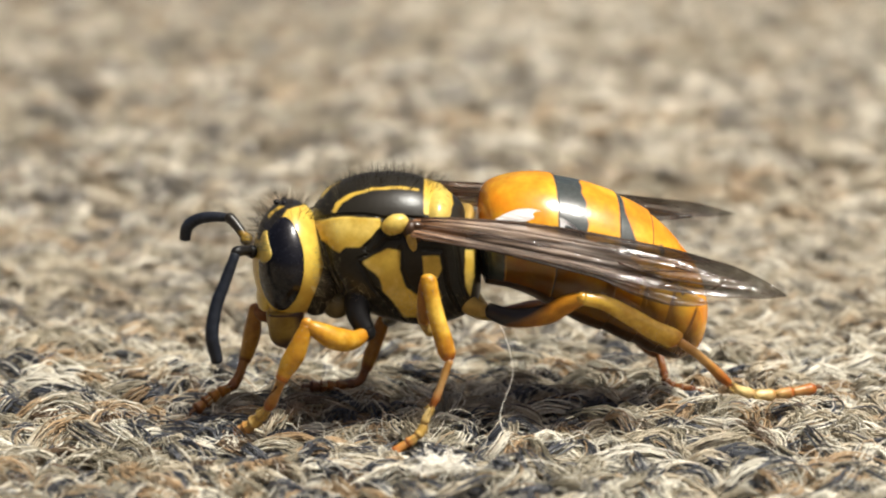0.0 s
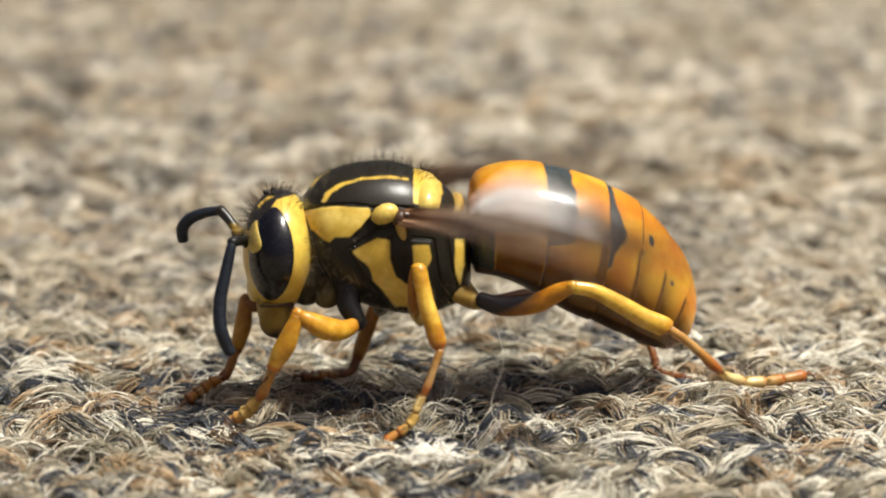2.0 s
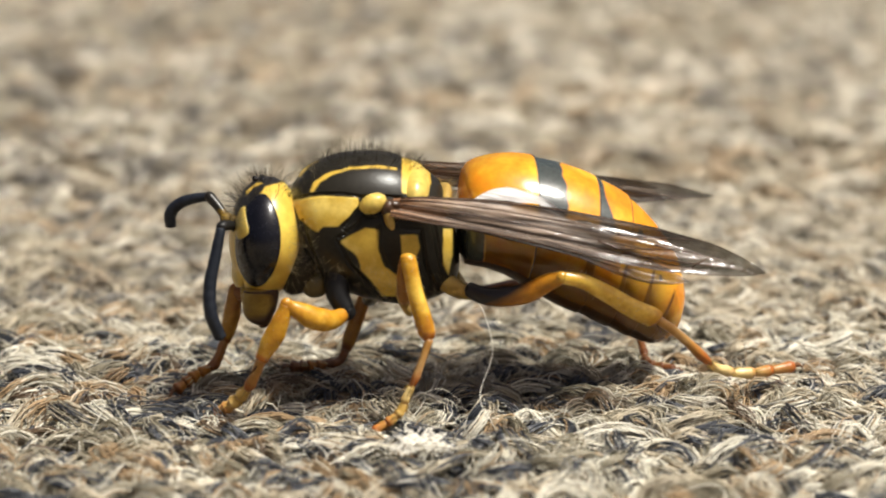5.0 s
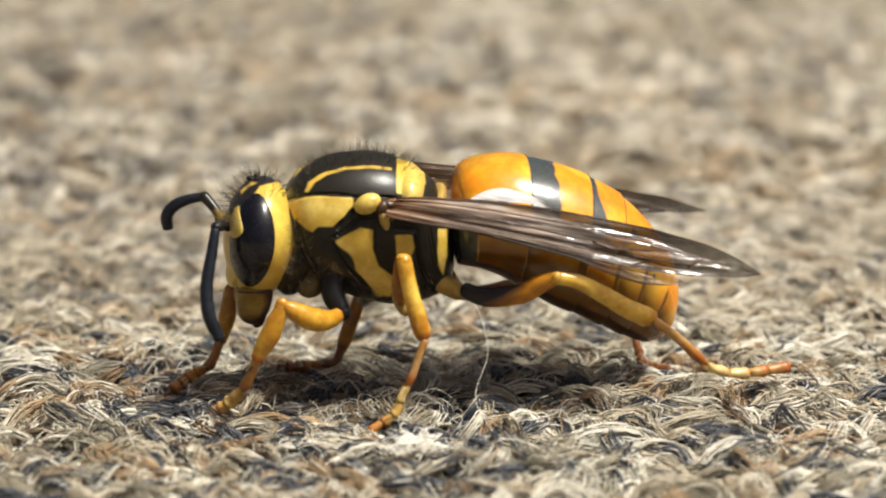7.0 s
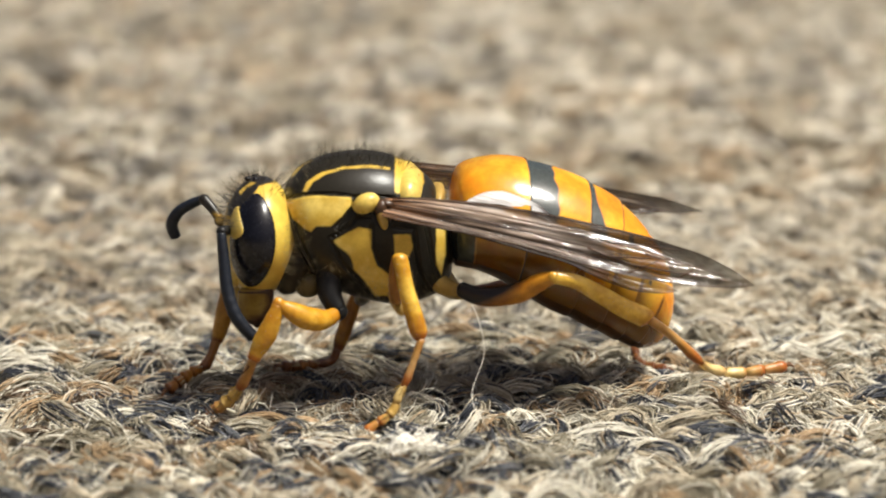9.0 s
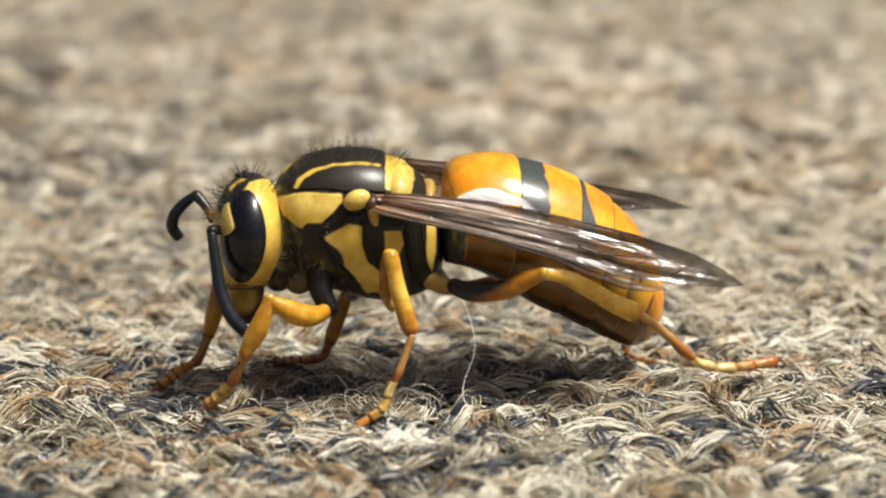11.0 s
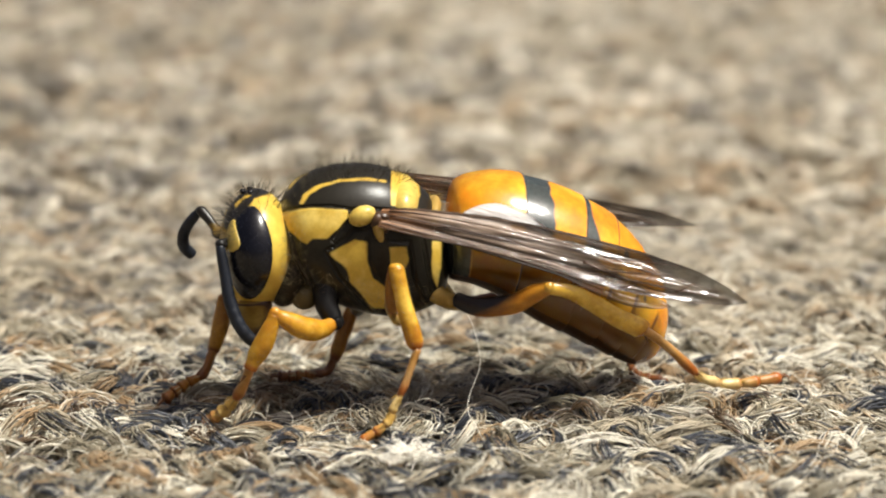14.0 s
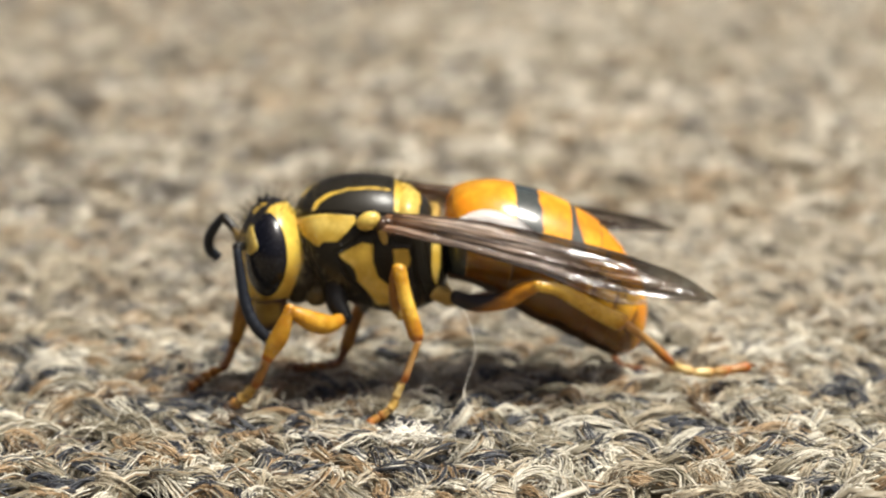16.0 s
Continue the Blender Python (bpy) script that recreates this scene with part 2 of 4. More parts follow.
def skin(stations, n_len=60, n_ring=40, power=2.0):
    """A body on stations (x, y, z, lean, half_width, half_up, half_down); lean: degrees by which the ring's top leans to +x."""
    s = catmull(stations, n_len)
    th = np.linspace(0, 2 * np.pi, n_ring, endpoint=False)
    cy, cz = np.cos(th), np.sin(th)
    cy = np.sign(cy) * np.abs(cy) ** (2 / power)
    cz = np.sign(cz) * np.abs(cz) ** (2 / power)
    lean = np.radians(s[:, 3])[:, None]
    v = np.where(cz > 0, np.maximum(s[:, 5:6], 0.01), np.maximum(s[:, 6:7], 0.01)) * cz
    w = np.maximum(s[:, 4:5], 0.01) * cy
    rings = np.stack([s[:, 0:1] + v * np.sin(lean), s[:, 1:2] + w, s[:, 2:3] + v * np.cos(lean)], -1)
    return grid_mesh(rings)


def tube(points, radii, n_len=24, n_ring=10, flat=1.0):
    """A round limb along points, with a radius at each; flat: its thickness across the bend."""
    s = catmull([(*p, r) for p, r in zip(points, radii)], n_len)
    p, r = s[:, :3], np.maximum(s[:, 3], 0.004)
    d = np.gradient(p, axis=0)
    d /= np.linalg.norm(d, axis=1)[:, None] + 1e-12
    up = np.array([0.0, 1.0, 0.0])
    rings = []
    th = np.linspace(0, 2 * np.pi, n_ring, endpoint=False)
    for k in range(n_len):
        a = up - d[k] * (up @ d[k])
        if np.linalg.norm(a) < 1e-3:
            a = np.array([1.0, 0, 0]) - d[k] * d[k][0]
        a /= np.linalg.norm(a)
        up = a
        b = np.cross(d[k], a)
        rings.append(p[k] + r[k] * (np.cos(th)[:, None] * a * flat + np.sin(th)[:, None] * b))
    return grid_mesh(np.array(rings))


def ball(centre, radii, n=20, turn=None):
    u = np.linspace(0, np.pi, n + 1)[:, None]
    w = np.linspace(0, 2 * np.pi, 2 * n, endpoint=False)[None]
    q = np.stack([np.sin(u) * np.cos(w), np.sin(u) * np.sin(w), np.cos(u) + 0 * w], -1) * radii
    q[0] += 1e-4 * np.random.default_rng(1).normal(size=q[0].shape)
    q[-1] += 1e-4 * np.random.default_rng(2).normal(size=q[-1].shape)
    if turn is not None:
        q = q @ np.array(Euler([radians(a) for a in turn]).to_matrix()).T
    return grid_mesh(q[::-1] + np.array(centre), True, True)


def joined(*meshes):
    verts, faces, at = [], [], 0
    for v, f in meshes:
        verts.append(np.asarray(v))
        faces += [[i + at for i in face] for face in f]
        at += len(v)
    return np.vstack(verts), faces


def part(name, geo, mat, parent=None, label="", smooth=True, marking=None, origin=(0, 0, 0)):
    """One mesh object out of vertices (mm) and faces, under a thing or a part; origin: its pivot in its parent's space."""
    v, f = geo
    me = bpy.data.meshes.new(name)
    me.from_pydata(((np.asarray(v) - np.array(origin)) * MM).tolist(), [], f)
    if marking is not None:
        at = me.attributes.new("marking", "FLOAT", "POINT")
        at.data.foreach_set("value", np.asarray(marking, np.float32))
    if smooth:
        me.polygons.foreach_set("use_smooth", [True] * len(me.polygons))
    for m in (mat if isinstance(mat, (list, tuple)) else [mat]):
        me.materials.append(m)
    bm = bmesh.new()
    bm.from_mesh(me)
    bmesh.ops.recalc_face_normals(bm, faces=bm.faces)
    bm.to_mesh(me)
    bm.free()
    ob = new(name, me)
    ob.parent = parent
    ob.location = Vector(origin) * MM
    if label:
        tagged(ob, label)
    return ob


# Markings are drawn in a raised side view of the insect, mirrored on its far side: u runs along it, v upwards.
def side_view(v):
    v = np.asarray(v)
    x, y, z = v[:, 0], -np.abs(v[:, 1]), v[:, 2]
    return np.stack([1.0327 * x + -0.1346 * y + 0.0009 * z + -0.051, 0.0286 * x + 0.2347 * y + 1.0140 * z + -0.443], -1)


def inside(p, poly):
    """Signed distance of the points to a polygon, positive inside."""
    poly = np.array(poly, float)
    a, b = poly, np.roll(poly, -1, 0)
    d = np.full(len(p), 1e9)
    odd = np.zeros(len(p), bool)
    for (ax, ay), (bx, by) in zip(a, b):
        e = np.array([bx - ax, by - ay])
        w = p - (ax, ay)
        t = np.clip((w @ e) / (e @ e + 1e-12), 0, 1)
        d = np.minimum(d, np.linalg.norm(w - t[:, None] * e, axis=1))
        cross = (ay > p[:, 1]) != (by > p[:, 1])
        xx = ax + (p[:, 1] - ay) / (by - ay + 1e-12) * (bx - ax)
        odd ^= cross & (p[:, 0] < xx)
    return np.where(odd, d, -d)


def markings(v, polys):
    p = side_view(v)
    return np.max([inside(p, q) for q in polys], axis=0)


def hairs(places, normals, length, radius, seed, lean=(0.0, 0.0, 0.0)):
    """Fine tapering bristles, one triangle-sided cone each."""
    r = np.random.default_rng(seed)
    verts, faces = [], []
    for p, nrm in zip(places, normals):
        d = np.array(nrm) + r.normal(0, 0.25, 3) + np.array(lean)
        d /= np.linalg.norm(d)
        a = np.cross(d, (0.3, 0.5, 0.8))
        a /= np.linalg.norm(a)
        b = np.cross(d, a)
        ln = length * r.uniform(0.6, 1.25)
        bend = r.normal(0, 0.1, 3) * ln
        k = len(verts)
        for h, w in ((0.0, 1.0), (0.55, 0.6)):
            for t in (0, 2.1, 4.2):
                verts.append(p + d * ln * h + bend * h * h + radius * w * (math.cos(t) * a + math.sin(t) * b))
        verts.append(p + d * ln + bend)
        for j in range(3):
            j2 = (j + 1) % 3
            faces += [[k + j, k + j2, k + 3 + j2, k + 3 + j], [k + 3 + j, k + 3 + j2, k + 6]]
    return np.array(verts), faces


def scatter(geo, count, keep, seed):
    """Random places and outward normals on a skin, where keep(place, normal) holds."""
    v, f = np.asarray(geo[0]), [q for q in geo[1] if len(q) == 4]
    f = np.array(f)
    mid = v[f].mean(1)
    nr = np.cross(v[f[:, 2]] - v[f[:, 0]], v[f[:, 3]] - v[f[:, 1]])
    area = np.linalg.norm(nr, axis=1)
    nr = nr / (area[:, None] + 1e-12)
    centre = v.mean(0)
    nr *= np.sign(((mid - centre) * nr).sum(1))[:, None]
    ok = np.array([keep(p, q) for p, q in zip(mid, nr)])
    r = np.random.default_rng(seed)
    w = area * ok
    pick = r.choice(len(f), count, p=w / w.sum())
    t = r.uniform(0, 1, (count, 2))
    a = v[f[pick, 0]] + (v[f[pick, 1]] - v[f[pick, 0]]) * t[:, :1]
    b = v[f[pick, 3]] + (v[f[pick, 2]] - v[f[pick, 3]]) * t[:, :1]
    return a + (b - a) * t[:, 1:], nr[pick]


# ---- the carpet ----
def carpet():
    """A flat carpet: backing sheet, and curled pile round the insect."""
    n = 40
    e = np.concatenate([-np.geomspace(20000, 40, n // 2), np.geomspace(40, 20000, n // 2)])
    gx, gy = np.meshgrid(e, e, indexing="ij")
    verts = np.stack([gx, gy, np.full_like(gx, -0.90)], -1)
    floor = part("floor", grid_mesh(verts, False), M_BACKING, None, "beige and grey carpet with a woven backing")
    tagged(floor, category="carpet", kind="structure")
    return floor


DYES = np.array([(0.84, 0.79, 0.66), (0.58, 0.50, 0.365), (0.34, 0.30, 0.215), (0.066, 0.071, 0.085), (0.45, 0.31, 0.175), (0.16, 0.105, 0.062)])
# Tufts that stand out, some painting in shade: x, y, radius, dye (row of DYES)
SPOTS = [
    (*(-12.59, 2.07), 1.6, 3), (*(-12.54, -1.20), 2.6, 4), (*(18.73, 19.26), 3.6, 3), (*(15.56, 45.61), 4.5, 4),
    (*(-0.15, 67.87), 5.0, 4), (*(-22.70, 62.48), 4.0, 0), (*(-29.09, 87.73), 7.0, 3), (*(0.56, 55.48), 3.4, 3),
    (*(11.27, -3.91), 1.2, 5), (*(16.26, 7.86), 2.2, 0), (*(2.46, -6.82), 1.5, 4), (*(-3.71, -11.54), 1.6, 4),
    # this row: dull tufts painting in weaker light on the left
    (*(-13.24, -8.22), 3.4, 2), (*(-8.85, 1.65), 3.2, 2), (*(-16.94, 7.86), 3.6, 2), (*(-19.67, 20.41), 4.0, 2),
    (*(-14.09, -9.58), 1.4, 3), (*(-10.30, -6.47), 1.5, 3), (*(-6.96, -2.38), 1.6, 3), (*(-4.50, -7.53), 1.3, 3), (*(-7.39, -10.90), 1.2, 2),
    (*(-16.53, -0.81), 1.8, 2), (*(-10.64, 3.35), 1.8, 3), (*(-14.26, 7.86), 2.2, 2), (*(-2.10, -11.54), 1.2, 3), (*(-18.10, 6.01), 2.0, 3),
    # this row: dark tufts standing in for the wasp's shadow under its front
    (*(-8.67, -3.01), 1.2, 5), (*(-6.79, -4.76), 1.3, 5), (*(-4.98, -4.16), 1.2, 2), (*(-3.64, -2.23), 1.2, 5), (*(-5.70, -1.04), 1.3, 2),
    (*(-22.55, 89.12), 5.0, 0), (*(9.67, 45.61), 4.0, 2), (*(6.04, 62.48), 4.5, 0), (*(17.76, 101.06), 8.0, 2),
]


def pile_field(x, y):
    """Slow rise and fall of the pile's top."""
    return 0.22 * np.sin(x * 0.9 + 1.3 * np.sin(y * 0.5)) * np.sin(y * 0.8 + 0.7) + 0.10 * np.sin(x * 2.3 + y * 1.7)


def pile(name, x_range, y_range, locks, fibres, radius, segs, seed, label, spread=0.13, cell=3.2, stray=False, calm=0.0, hole=None, lift=0.0, wave=0.0):
    r = np.random.default_rng(seed)
    lx, ly = r.uniform(*x_range, locks), r.uniform(*y_range, locks)
    if hole:
        out = (np.abs(lx) > hole[0]) | (ly < hole[1])
        lx, ly, locks = lx[out], ly[out], int(out.sum())
    # whorls: neighbouring locks lean alike
    kx, ky = np.floor(lx / cell + 0.5 * np.sin(ly)), np.floor(ly / cell)
    h = np.sin(kx * 127.1 + ky * 311.7) * 43758.5453
    whorl = (h - np.floor(h)) * 2 * np.pi
    h2 = np.sin(kx * 269.5 + ky * 183.3) * 43758.5453
    tone = h2 - np.floor(h2)
    phi = whorl + r.normal(0, 0.45, locks)
    length = r.uniform(1.9, 4.3, locks)
    height = r.uniform(0.25, 1.05, locks)
    turn = r.choice([-1, 1], locks) * np.abs(r.normal(2.5, 1.2, locks))
    # dye of a lock: the tuft's tone and chance together
    q = np.clip(0.6 * tone + 0.4 * r.uniform(0, 1, locks), 0, 0.999)
    dye = np.choose((q * 12).astype(int), [0, 1, 3, 0, 3, 2, 1, 0, 4, 3, 2, 1])
    for sx, sy, rad, d in SPOTS:
        near = (lx - sx) ** 2 + ((ly - sy)) ** 2 < (rad * r.uniform(0.6, 1.0, locks)) ** 2
        dye = np.where(near & (r.uniform(0, 1, locks) < 0.75), d, dye)
    # uneven light put into the dyes: more dark locks leftwards, fewer on the right
    dimmed = r.uniform(0, 1, locks) < np.clip((3.0 - lx) / 45.0, 0, 0.30)
    dye = np.where(dimmed, r.choice([3, 5, 4, 2, 3], locks), dye)
    brightened = (dye == 3) & (r.uniform(0, 1, locks) < np.clip((lx - 5.0) / 16.0, 0, 0.55))
    dye = np.where(brightened, r.choice([0, 1, 1], locks), dye)
    if stray:
        dye, turn, length, height = np.zeros(locks, int), r.normal(0, 3.0, locks), r.uniform(1.4, 3.8, locks), r.uniform(0.75, 1.25, locks)
    m = locks * fibres
    rep = lambda a: np.repeat(a, fibres)  # noqa: E731
    side = r.normal(0, spread, m)
    along = r.normal(0, spread * 0.7, m)
    bx, by = rep(lx) - side * np.sin(rep(phi)) + along * np.cos(rep(phi)), rep(ly) + side * np.cos(rep(phi)) + along * np.sin(rep(phi))
    ph = rep(phi) + r.normal(0, 0.07, m)
    ln = rep(length) * r.uniform(0.8, 1.12, m)
    ht = rep(height) * r.uniform(0.85, 1.12, m) * (1.12 - 0.45 * np.clip(np.abs(side) / (2 * spread), 0, 1) ** 2)
    tn = rep(turn) + r.normal(0, 0.16, m)
    rd = radius * r.uniform(0.7, 1.3, m)
    base = -0.60 + lift + pile_field(bx, by)
    s = np.linspace(0, 1, segs + 1)[None]
    ang = ph[:, None] + tn[:, None] * s + wave * rep(r.normal(0, 1, locks))[:, None] * np.sin(6.0 * s + rep(r.uniform(0, 6.3, locks))[:, None])
    step = ln[:, None] / segs
    px = bx[:, None] + np.cumsum(np.cos(ang) * step, 1) - np.cos(ang[:, :1]) * step
    py = by[:, None] + np.cumsum(np.sin(ang) * step, 1) - np.sin(ang[:, :1]) * step
    pz = base[:, None] + ht[:, None] * np.sin(np.pi * np.clip(s * 0.86 + 0.06, 0, 1)) + 0.10 * np.sin(6 * s + ph[:, None])
    p = np.stack([px, py, pz], -1)
    d = np.gradient(p, axis=1)
    d /= np.linalg.norm(d, axis=2, keepdims=True) + 1e-9
    a = np.cross(d, (0, 0, 1.0))
    a /= np.linalg.norm(a, axis=2, keepdims=True) + 1e-9
    b = np.cross(a, d)
    w = rd[:, None, None] * (1 - 0.55 * s[..., None] ** 3)
    ring = [p + w * (math.cos(t) * a + math.sin(t) * b) for t in (math.pi / 2, math.pi * 7 / 6, math.pi * 11 / 6)]
    verts = np.stack(ring, 2)                       # fibre, station, side, xyz
    k = (np.arange(m) * (segs + 1) * 3)[:, None, None]
    i = np.arange(segs)[None, :, None] * 3
    j = np.arange(3)[None, None, :]
    j2 = (j + 1) % 3
    faces = np.stack([k + i + j, k + i + j2, k + i + 3 + j2, k + i + 3 + j], -1).reshape(-1, 4)
    me = bpy.data.meshes.new(name)
    nv, nf = m * (segs + 1) * 3, len(faces)
    me.vertices.add(nv)
    me.vertices.foreach_set("co", (verts.reshape(-1) * MM).astype(np.float32))
    me.loops.add(nf * 4)
    me.loops.foreach_set("vertex_index", faces.reshape(-1).astype(np.int32))
    me.polygons.add(nf)
    me.polygons.foreach_set("loop_start", np.arange(nf, dtype=np.int32) * 4)
    me.polygons.foreach_set("use_smooth", np.ones(nf, bool))
    me.update(calc_edges=True)
    fd = rep(dye) if stray else np.where(r.uniform(0, 1, m) < 0.24, r.choice([0, 0, 1, 1, 3, 2, 4, 2], m), rep(dye))
    col = DYES[fd] * r.uniform(0.80, 1.15, (m, 1))
    col = col + calm * (np.array([0.42, 0.36, 0.27]) - col)
    col = np.repeat(np.c_[np.clip(col, 0, 1), np.ones(m)], (segs + 1) * 3, axis=0)
    at = me.color_attributes.new("dye", "FLOAT_COLOR", "POINT")
    at.data.foreach_set("color", col.reshape(-1).astype(np.float32))
    me.materials.append(M_FIBRE)
    return tagged(new(name, me), label, "carpet pile", kind="stuff")


carpet()
pile("carpet_pile", (-20, 20), (-15.5, 9.5), 2300, 17, 0.034, 7, 11, "curled cream, slate and tan carpet fibres", 0.17, wave=0.75)
pile("stray_fibre", (-19, 19), (-15, 9), 620, 1, 0.019, 12, 17, "stray curled pale fibres lying over the carpet pile", stray=True)
pile("carpet_pile", (-30, 30), (9, 34), 3900, 6, 0.062, 4, 12, "curled cream, slate and tan carpet fibres", 0.26, 5.0, calm=0.33)
pile("carpet_pile", (-70, 70), (-70, 36), 2600, 3, 0.14, 3, 14, "curled cream, slate and tan carpet fibres", 0.4, 4.8, calm=0.35, hole=(20, -15.5))
pile("carpet_pile", (-55, 55), (33, 230), 8400, 4, 0.14, 3, 13, "curled cream, slate and tan carpet fibres", 0.5, 11.0, calm=0.34)


# ---- the wasp ----
wasp = tagged(new("wasp"), "yellow, black and orange wasp standing on the carpet pile", "wasp")
wasp.matrix_world = pose(0, -0.001, 0, 0, 0, 7)


def st(top, bottom, width, y=0.0):
    """A station of a body from the middles of its top and bottom edges."""
    top, bottom = np.array(top), np.array(bottom)
    c = (top + bottom) / 2
    d = top - bottom
    return (c[0], y, c[2], math.degrees(math.atan2(d[0], d[2])), width, np.linalg.norm(d) / 2, np.linalg.norm(d) / 2)


def build_thorax():
    stations = [
        st((-6.20, 0.00, 7.98), (-6.21, 0.00, 7.46), 0.25), st((-6.10, 0.00, 8.58), (-6.02, 0.00, 6.67), 1.15), st((-5.59, 0.00, 9.35), (-5.53, 0.00, 5.53), 1.85),
        st((-4.93, 0.00, 9.71), (-4.88, 0.00, 4.87), 2.2), st((-4.05, 0.00, 9.94), (-3.99, 0.00, 4.46), 2.42), st((-2.96, 0.00, 9.98), (-2.95, 0.00, 4.13), 2.5),
        st((-1.97, 0.00, 9.80), (-1.88, 0.00, 3.94), 2.4), st((-1.08, 0.00, 9.35), (-0.87, 0.00, 4.07), 2.1), st((-0.31, 0.00, 8.66), (0.02, 0.00, 4.45), 1.6),
        st((0.09, 0.00, 7.52), (0.36, 0.00, 5.13), 0.95), st((0.29, 0.00, 6.73), (0.42, 0.00, 5.81), 0.35)]
    geo = skin(stations, 230, 170, 2.15)
    polys = [
        [(-6.34, 7.59), (-5.09, 7.77), (-3.61, 7.68), (-3.52, 7.45), (-3.95, 6.93), (-4.41, 6.55), (-4.98, 6.55), (-5.20, 6.34), (-5.41, 6.41), (-5.66, 6.64), (-5.95, 6.86), (-6.14, 7.27)],
        [(-4.34, 5.95), (-3.27, 6.52), (-2.80, 6.41), (-2.80, 5.68), (-2.59, 5.00), (-2.02, 4.55), (-1.86, 3.75), (-2.70, 3.75), (-3.05, 4.32), (-3.50, 4.82), (-3.61, 5.34)],
        [(-5.52, 7.95), (-5.39, 8.32), (-4.89, 8.66), (-3.95, 8.93), (-2.82, 9.00), (-2.09, 8.89), (-2.09, 8.82), (-3.05, 8.89), (-3.95, 8.82), (-4.64, 8.61), (-5.11, 8.30), (-5.39, 7.93)],
        [(-6.07, 8.64), (-5.64, 9.18), (-4.98, 9.52), (-4.18, 9.70), (-3.05, 9.82), (-1.91, 9.68), (-1.91, 9.57), (-3.05, 9.70), (-4.18, 9.59), (-4.95, 9.39), (-5.59, 9.02), (-6.02, 8.55)],
        [(-0.24, 6.48), (0.16, 6.48), (0.14, 5.45), (-0.02, 4.60), (-0.24, 5.00)],
        [(-1.92, 6.20), (-1.25, 6.22), (-1.15, 5.70), (-1.30, 5.35), (-1.85, 5.35)],
        [(-1.89, 9.30), (-1.89, 7.86), (-1.00, 7.82), (-0.72, 8.32), (-0.90, 9.20)],
    ]
    seams = [
        [(-6.39, 7.55), (-5.77, 7.73), (-5.09, 7.82), (-4.18, 7.82), (-3.45, 7.70), (-2.82, 7.73), (-1.91, 7.68)], [(-2.82, 6.95), (-3.36, 6.91), (-3.68, 6.55), (-4.05, 6.27), (-4.45, 6.05)],
        [(-2.77, 6.55), (-2.73, 5.68), (-2.45, 5.00), (-2.05, 4.50), (-1.82, 3.64)], [(-5.82, 6.77), (-5.52, 5.68), (-5.18, 5.00), (-4.95, 4.41)], [(-0.91, 7.84), (-0.59, 6.59), (-0.36, 5.23), (-0.05, 4.20)],
        [(-1.91, 6.50), (-1.09, 6.41), (-0.91, 5.00), (-0.50, 4.05)], [(-4.41, 5.91), (-3.91, 5.00), (-3.27, 4.32), (-2.64, 3.68)], [(-4.18, 6.50), (-3.55, 7.23), (-3.45, 7.59)]]
    near = side_view(geo[0])
    seam = np.full(len(near), 9.0)
    for line in seams:
        for a, b in zip(np.array(line), np.array(line)[1:]):
            t = np.clip(((near - a) @ (b - a)) / ((b - a) @ (b - a)), 0, 1)
            seam = np.minimum(seam, np.linalg.norm(near - a - t[:, None] * (b - a), axis=1))
    thorax = part("thorax", geo, M_THORAX, wasp, "black thorax with yellow side plates and back stripes", marking=markings(geo[0], polys), origin=(-2.98, 0.00, 7.04))
    at = thorax.data.attributes.new("seam", "FLOAT", "POINT")
    at.data.foreach_set("value", seam.astype(np.float32))
    c = thorax.location / MM

    def sub(name, g, mat, label=""):
        v, f = g
        return part(name, (np.asarray(v) - np.array(c), f), mat, thorax, label)

    sub("scutellum", ball((-1.53, 0.00, 8.46), (0.82, 2.12, 1.08), 30, (0, 12, 0)), M_YELLOW, "yellow scutellum")
    rear = ball((-0.49, 0.00, 7.63), (0.42, 1.52, 1.12), 24, (0, 26, 0))
    sub("metanotum", rear, M_YELLOW_DULL)
    pl, nr = scatter(rear, 420, lambda p, q: q[2] > -0.2, 24)
    sub("rear_hair", hairs(pl, nr, 0.34, 0.0045, 25), M_GOLD_HAIR, "golden hair behind the scutellum")
    for sgn in (-1, 1):
        t = np.array((-3.23, -2.40, 8.41)) * (1, -sgn, 1)
        sub("tegula", ball(t + (0.06, 0, 0.02), (0.54, 0.38, 0.38), 18, (0, -24, 0)), M_YELLOW, "yellow wing cover plate")
        b = np.array((-2.51, -2.45, 8.05)) * (1, -sgn, 1)
        sub("wing_hinge", joined(ball(b + (-0.12, 0, 0.22), (0.26, 0.34, 0.34), 12, (0, 24, 0)), ball(b + (0.14, 0.0, 0.36), (0.30, 0.26, 0.16), 12, (0, 10, 0)), ball(b + (0.22, 0.0, -0.02), (0.14, 0.24, 0.30), 12)), M_VEIN)
        sub("wing_socket", ball(b + (-0.06, -0.06 * -sgn, -0.20), (0.19, 0.30, 0.46), 14, (0, -16, 0)), M_YELLOW_DULL)
    breast = ball((-5.85, -0.50, 5.70), (0.75, 1.1, 1.25), 20, (0, 20, 0))
    sub("hip_plate", ball((-5.29, -1.15, 4.99), (0.55, 0.34, 0.48), 14, (0, -20, 0)), M_HIP, "dull yellow plate above the front leg")
    sub("breast_plate", breast, M_DULL, "hairy black plate behind the head")
    pl, nr = scatter(breast, 700, lambda p, q: q[1] < 0.3, 14)
    sub("breast_hair", hairs(pl, nr, 0.36, 0.0035, 15), M_PALE_HAIR)
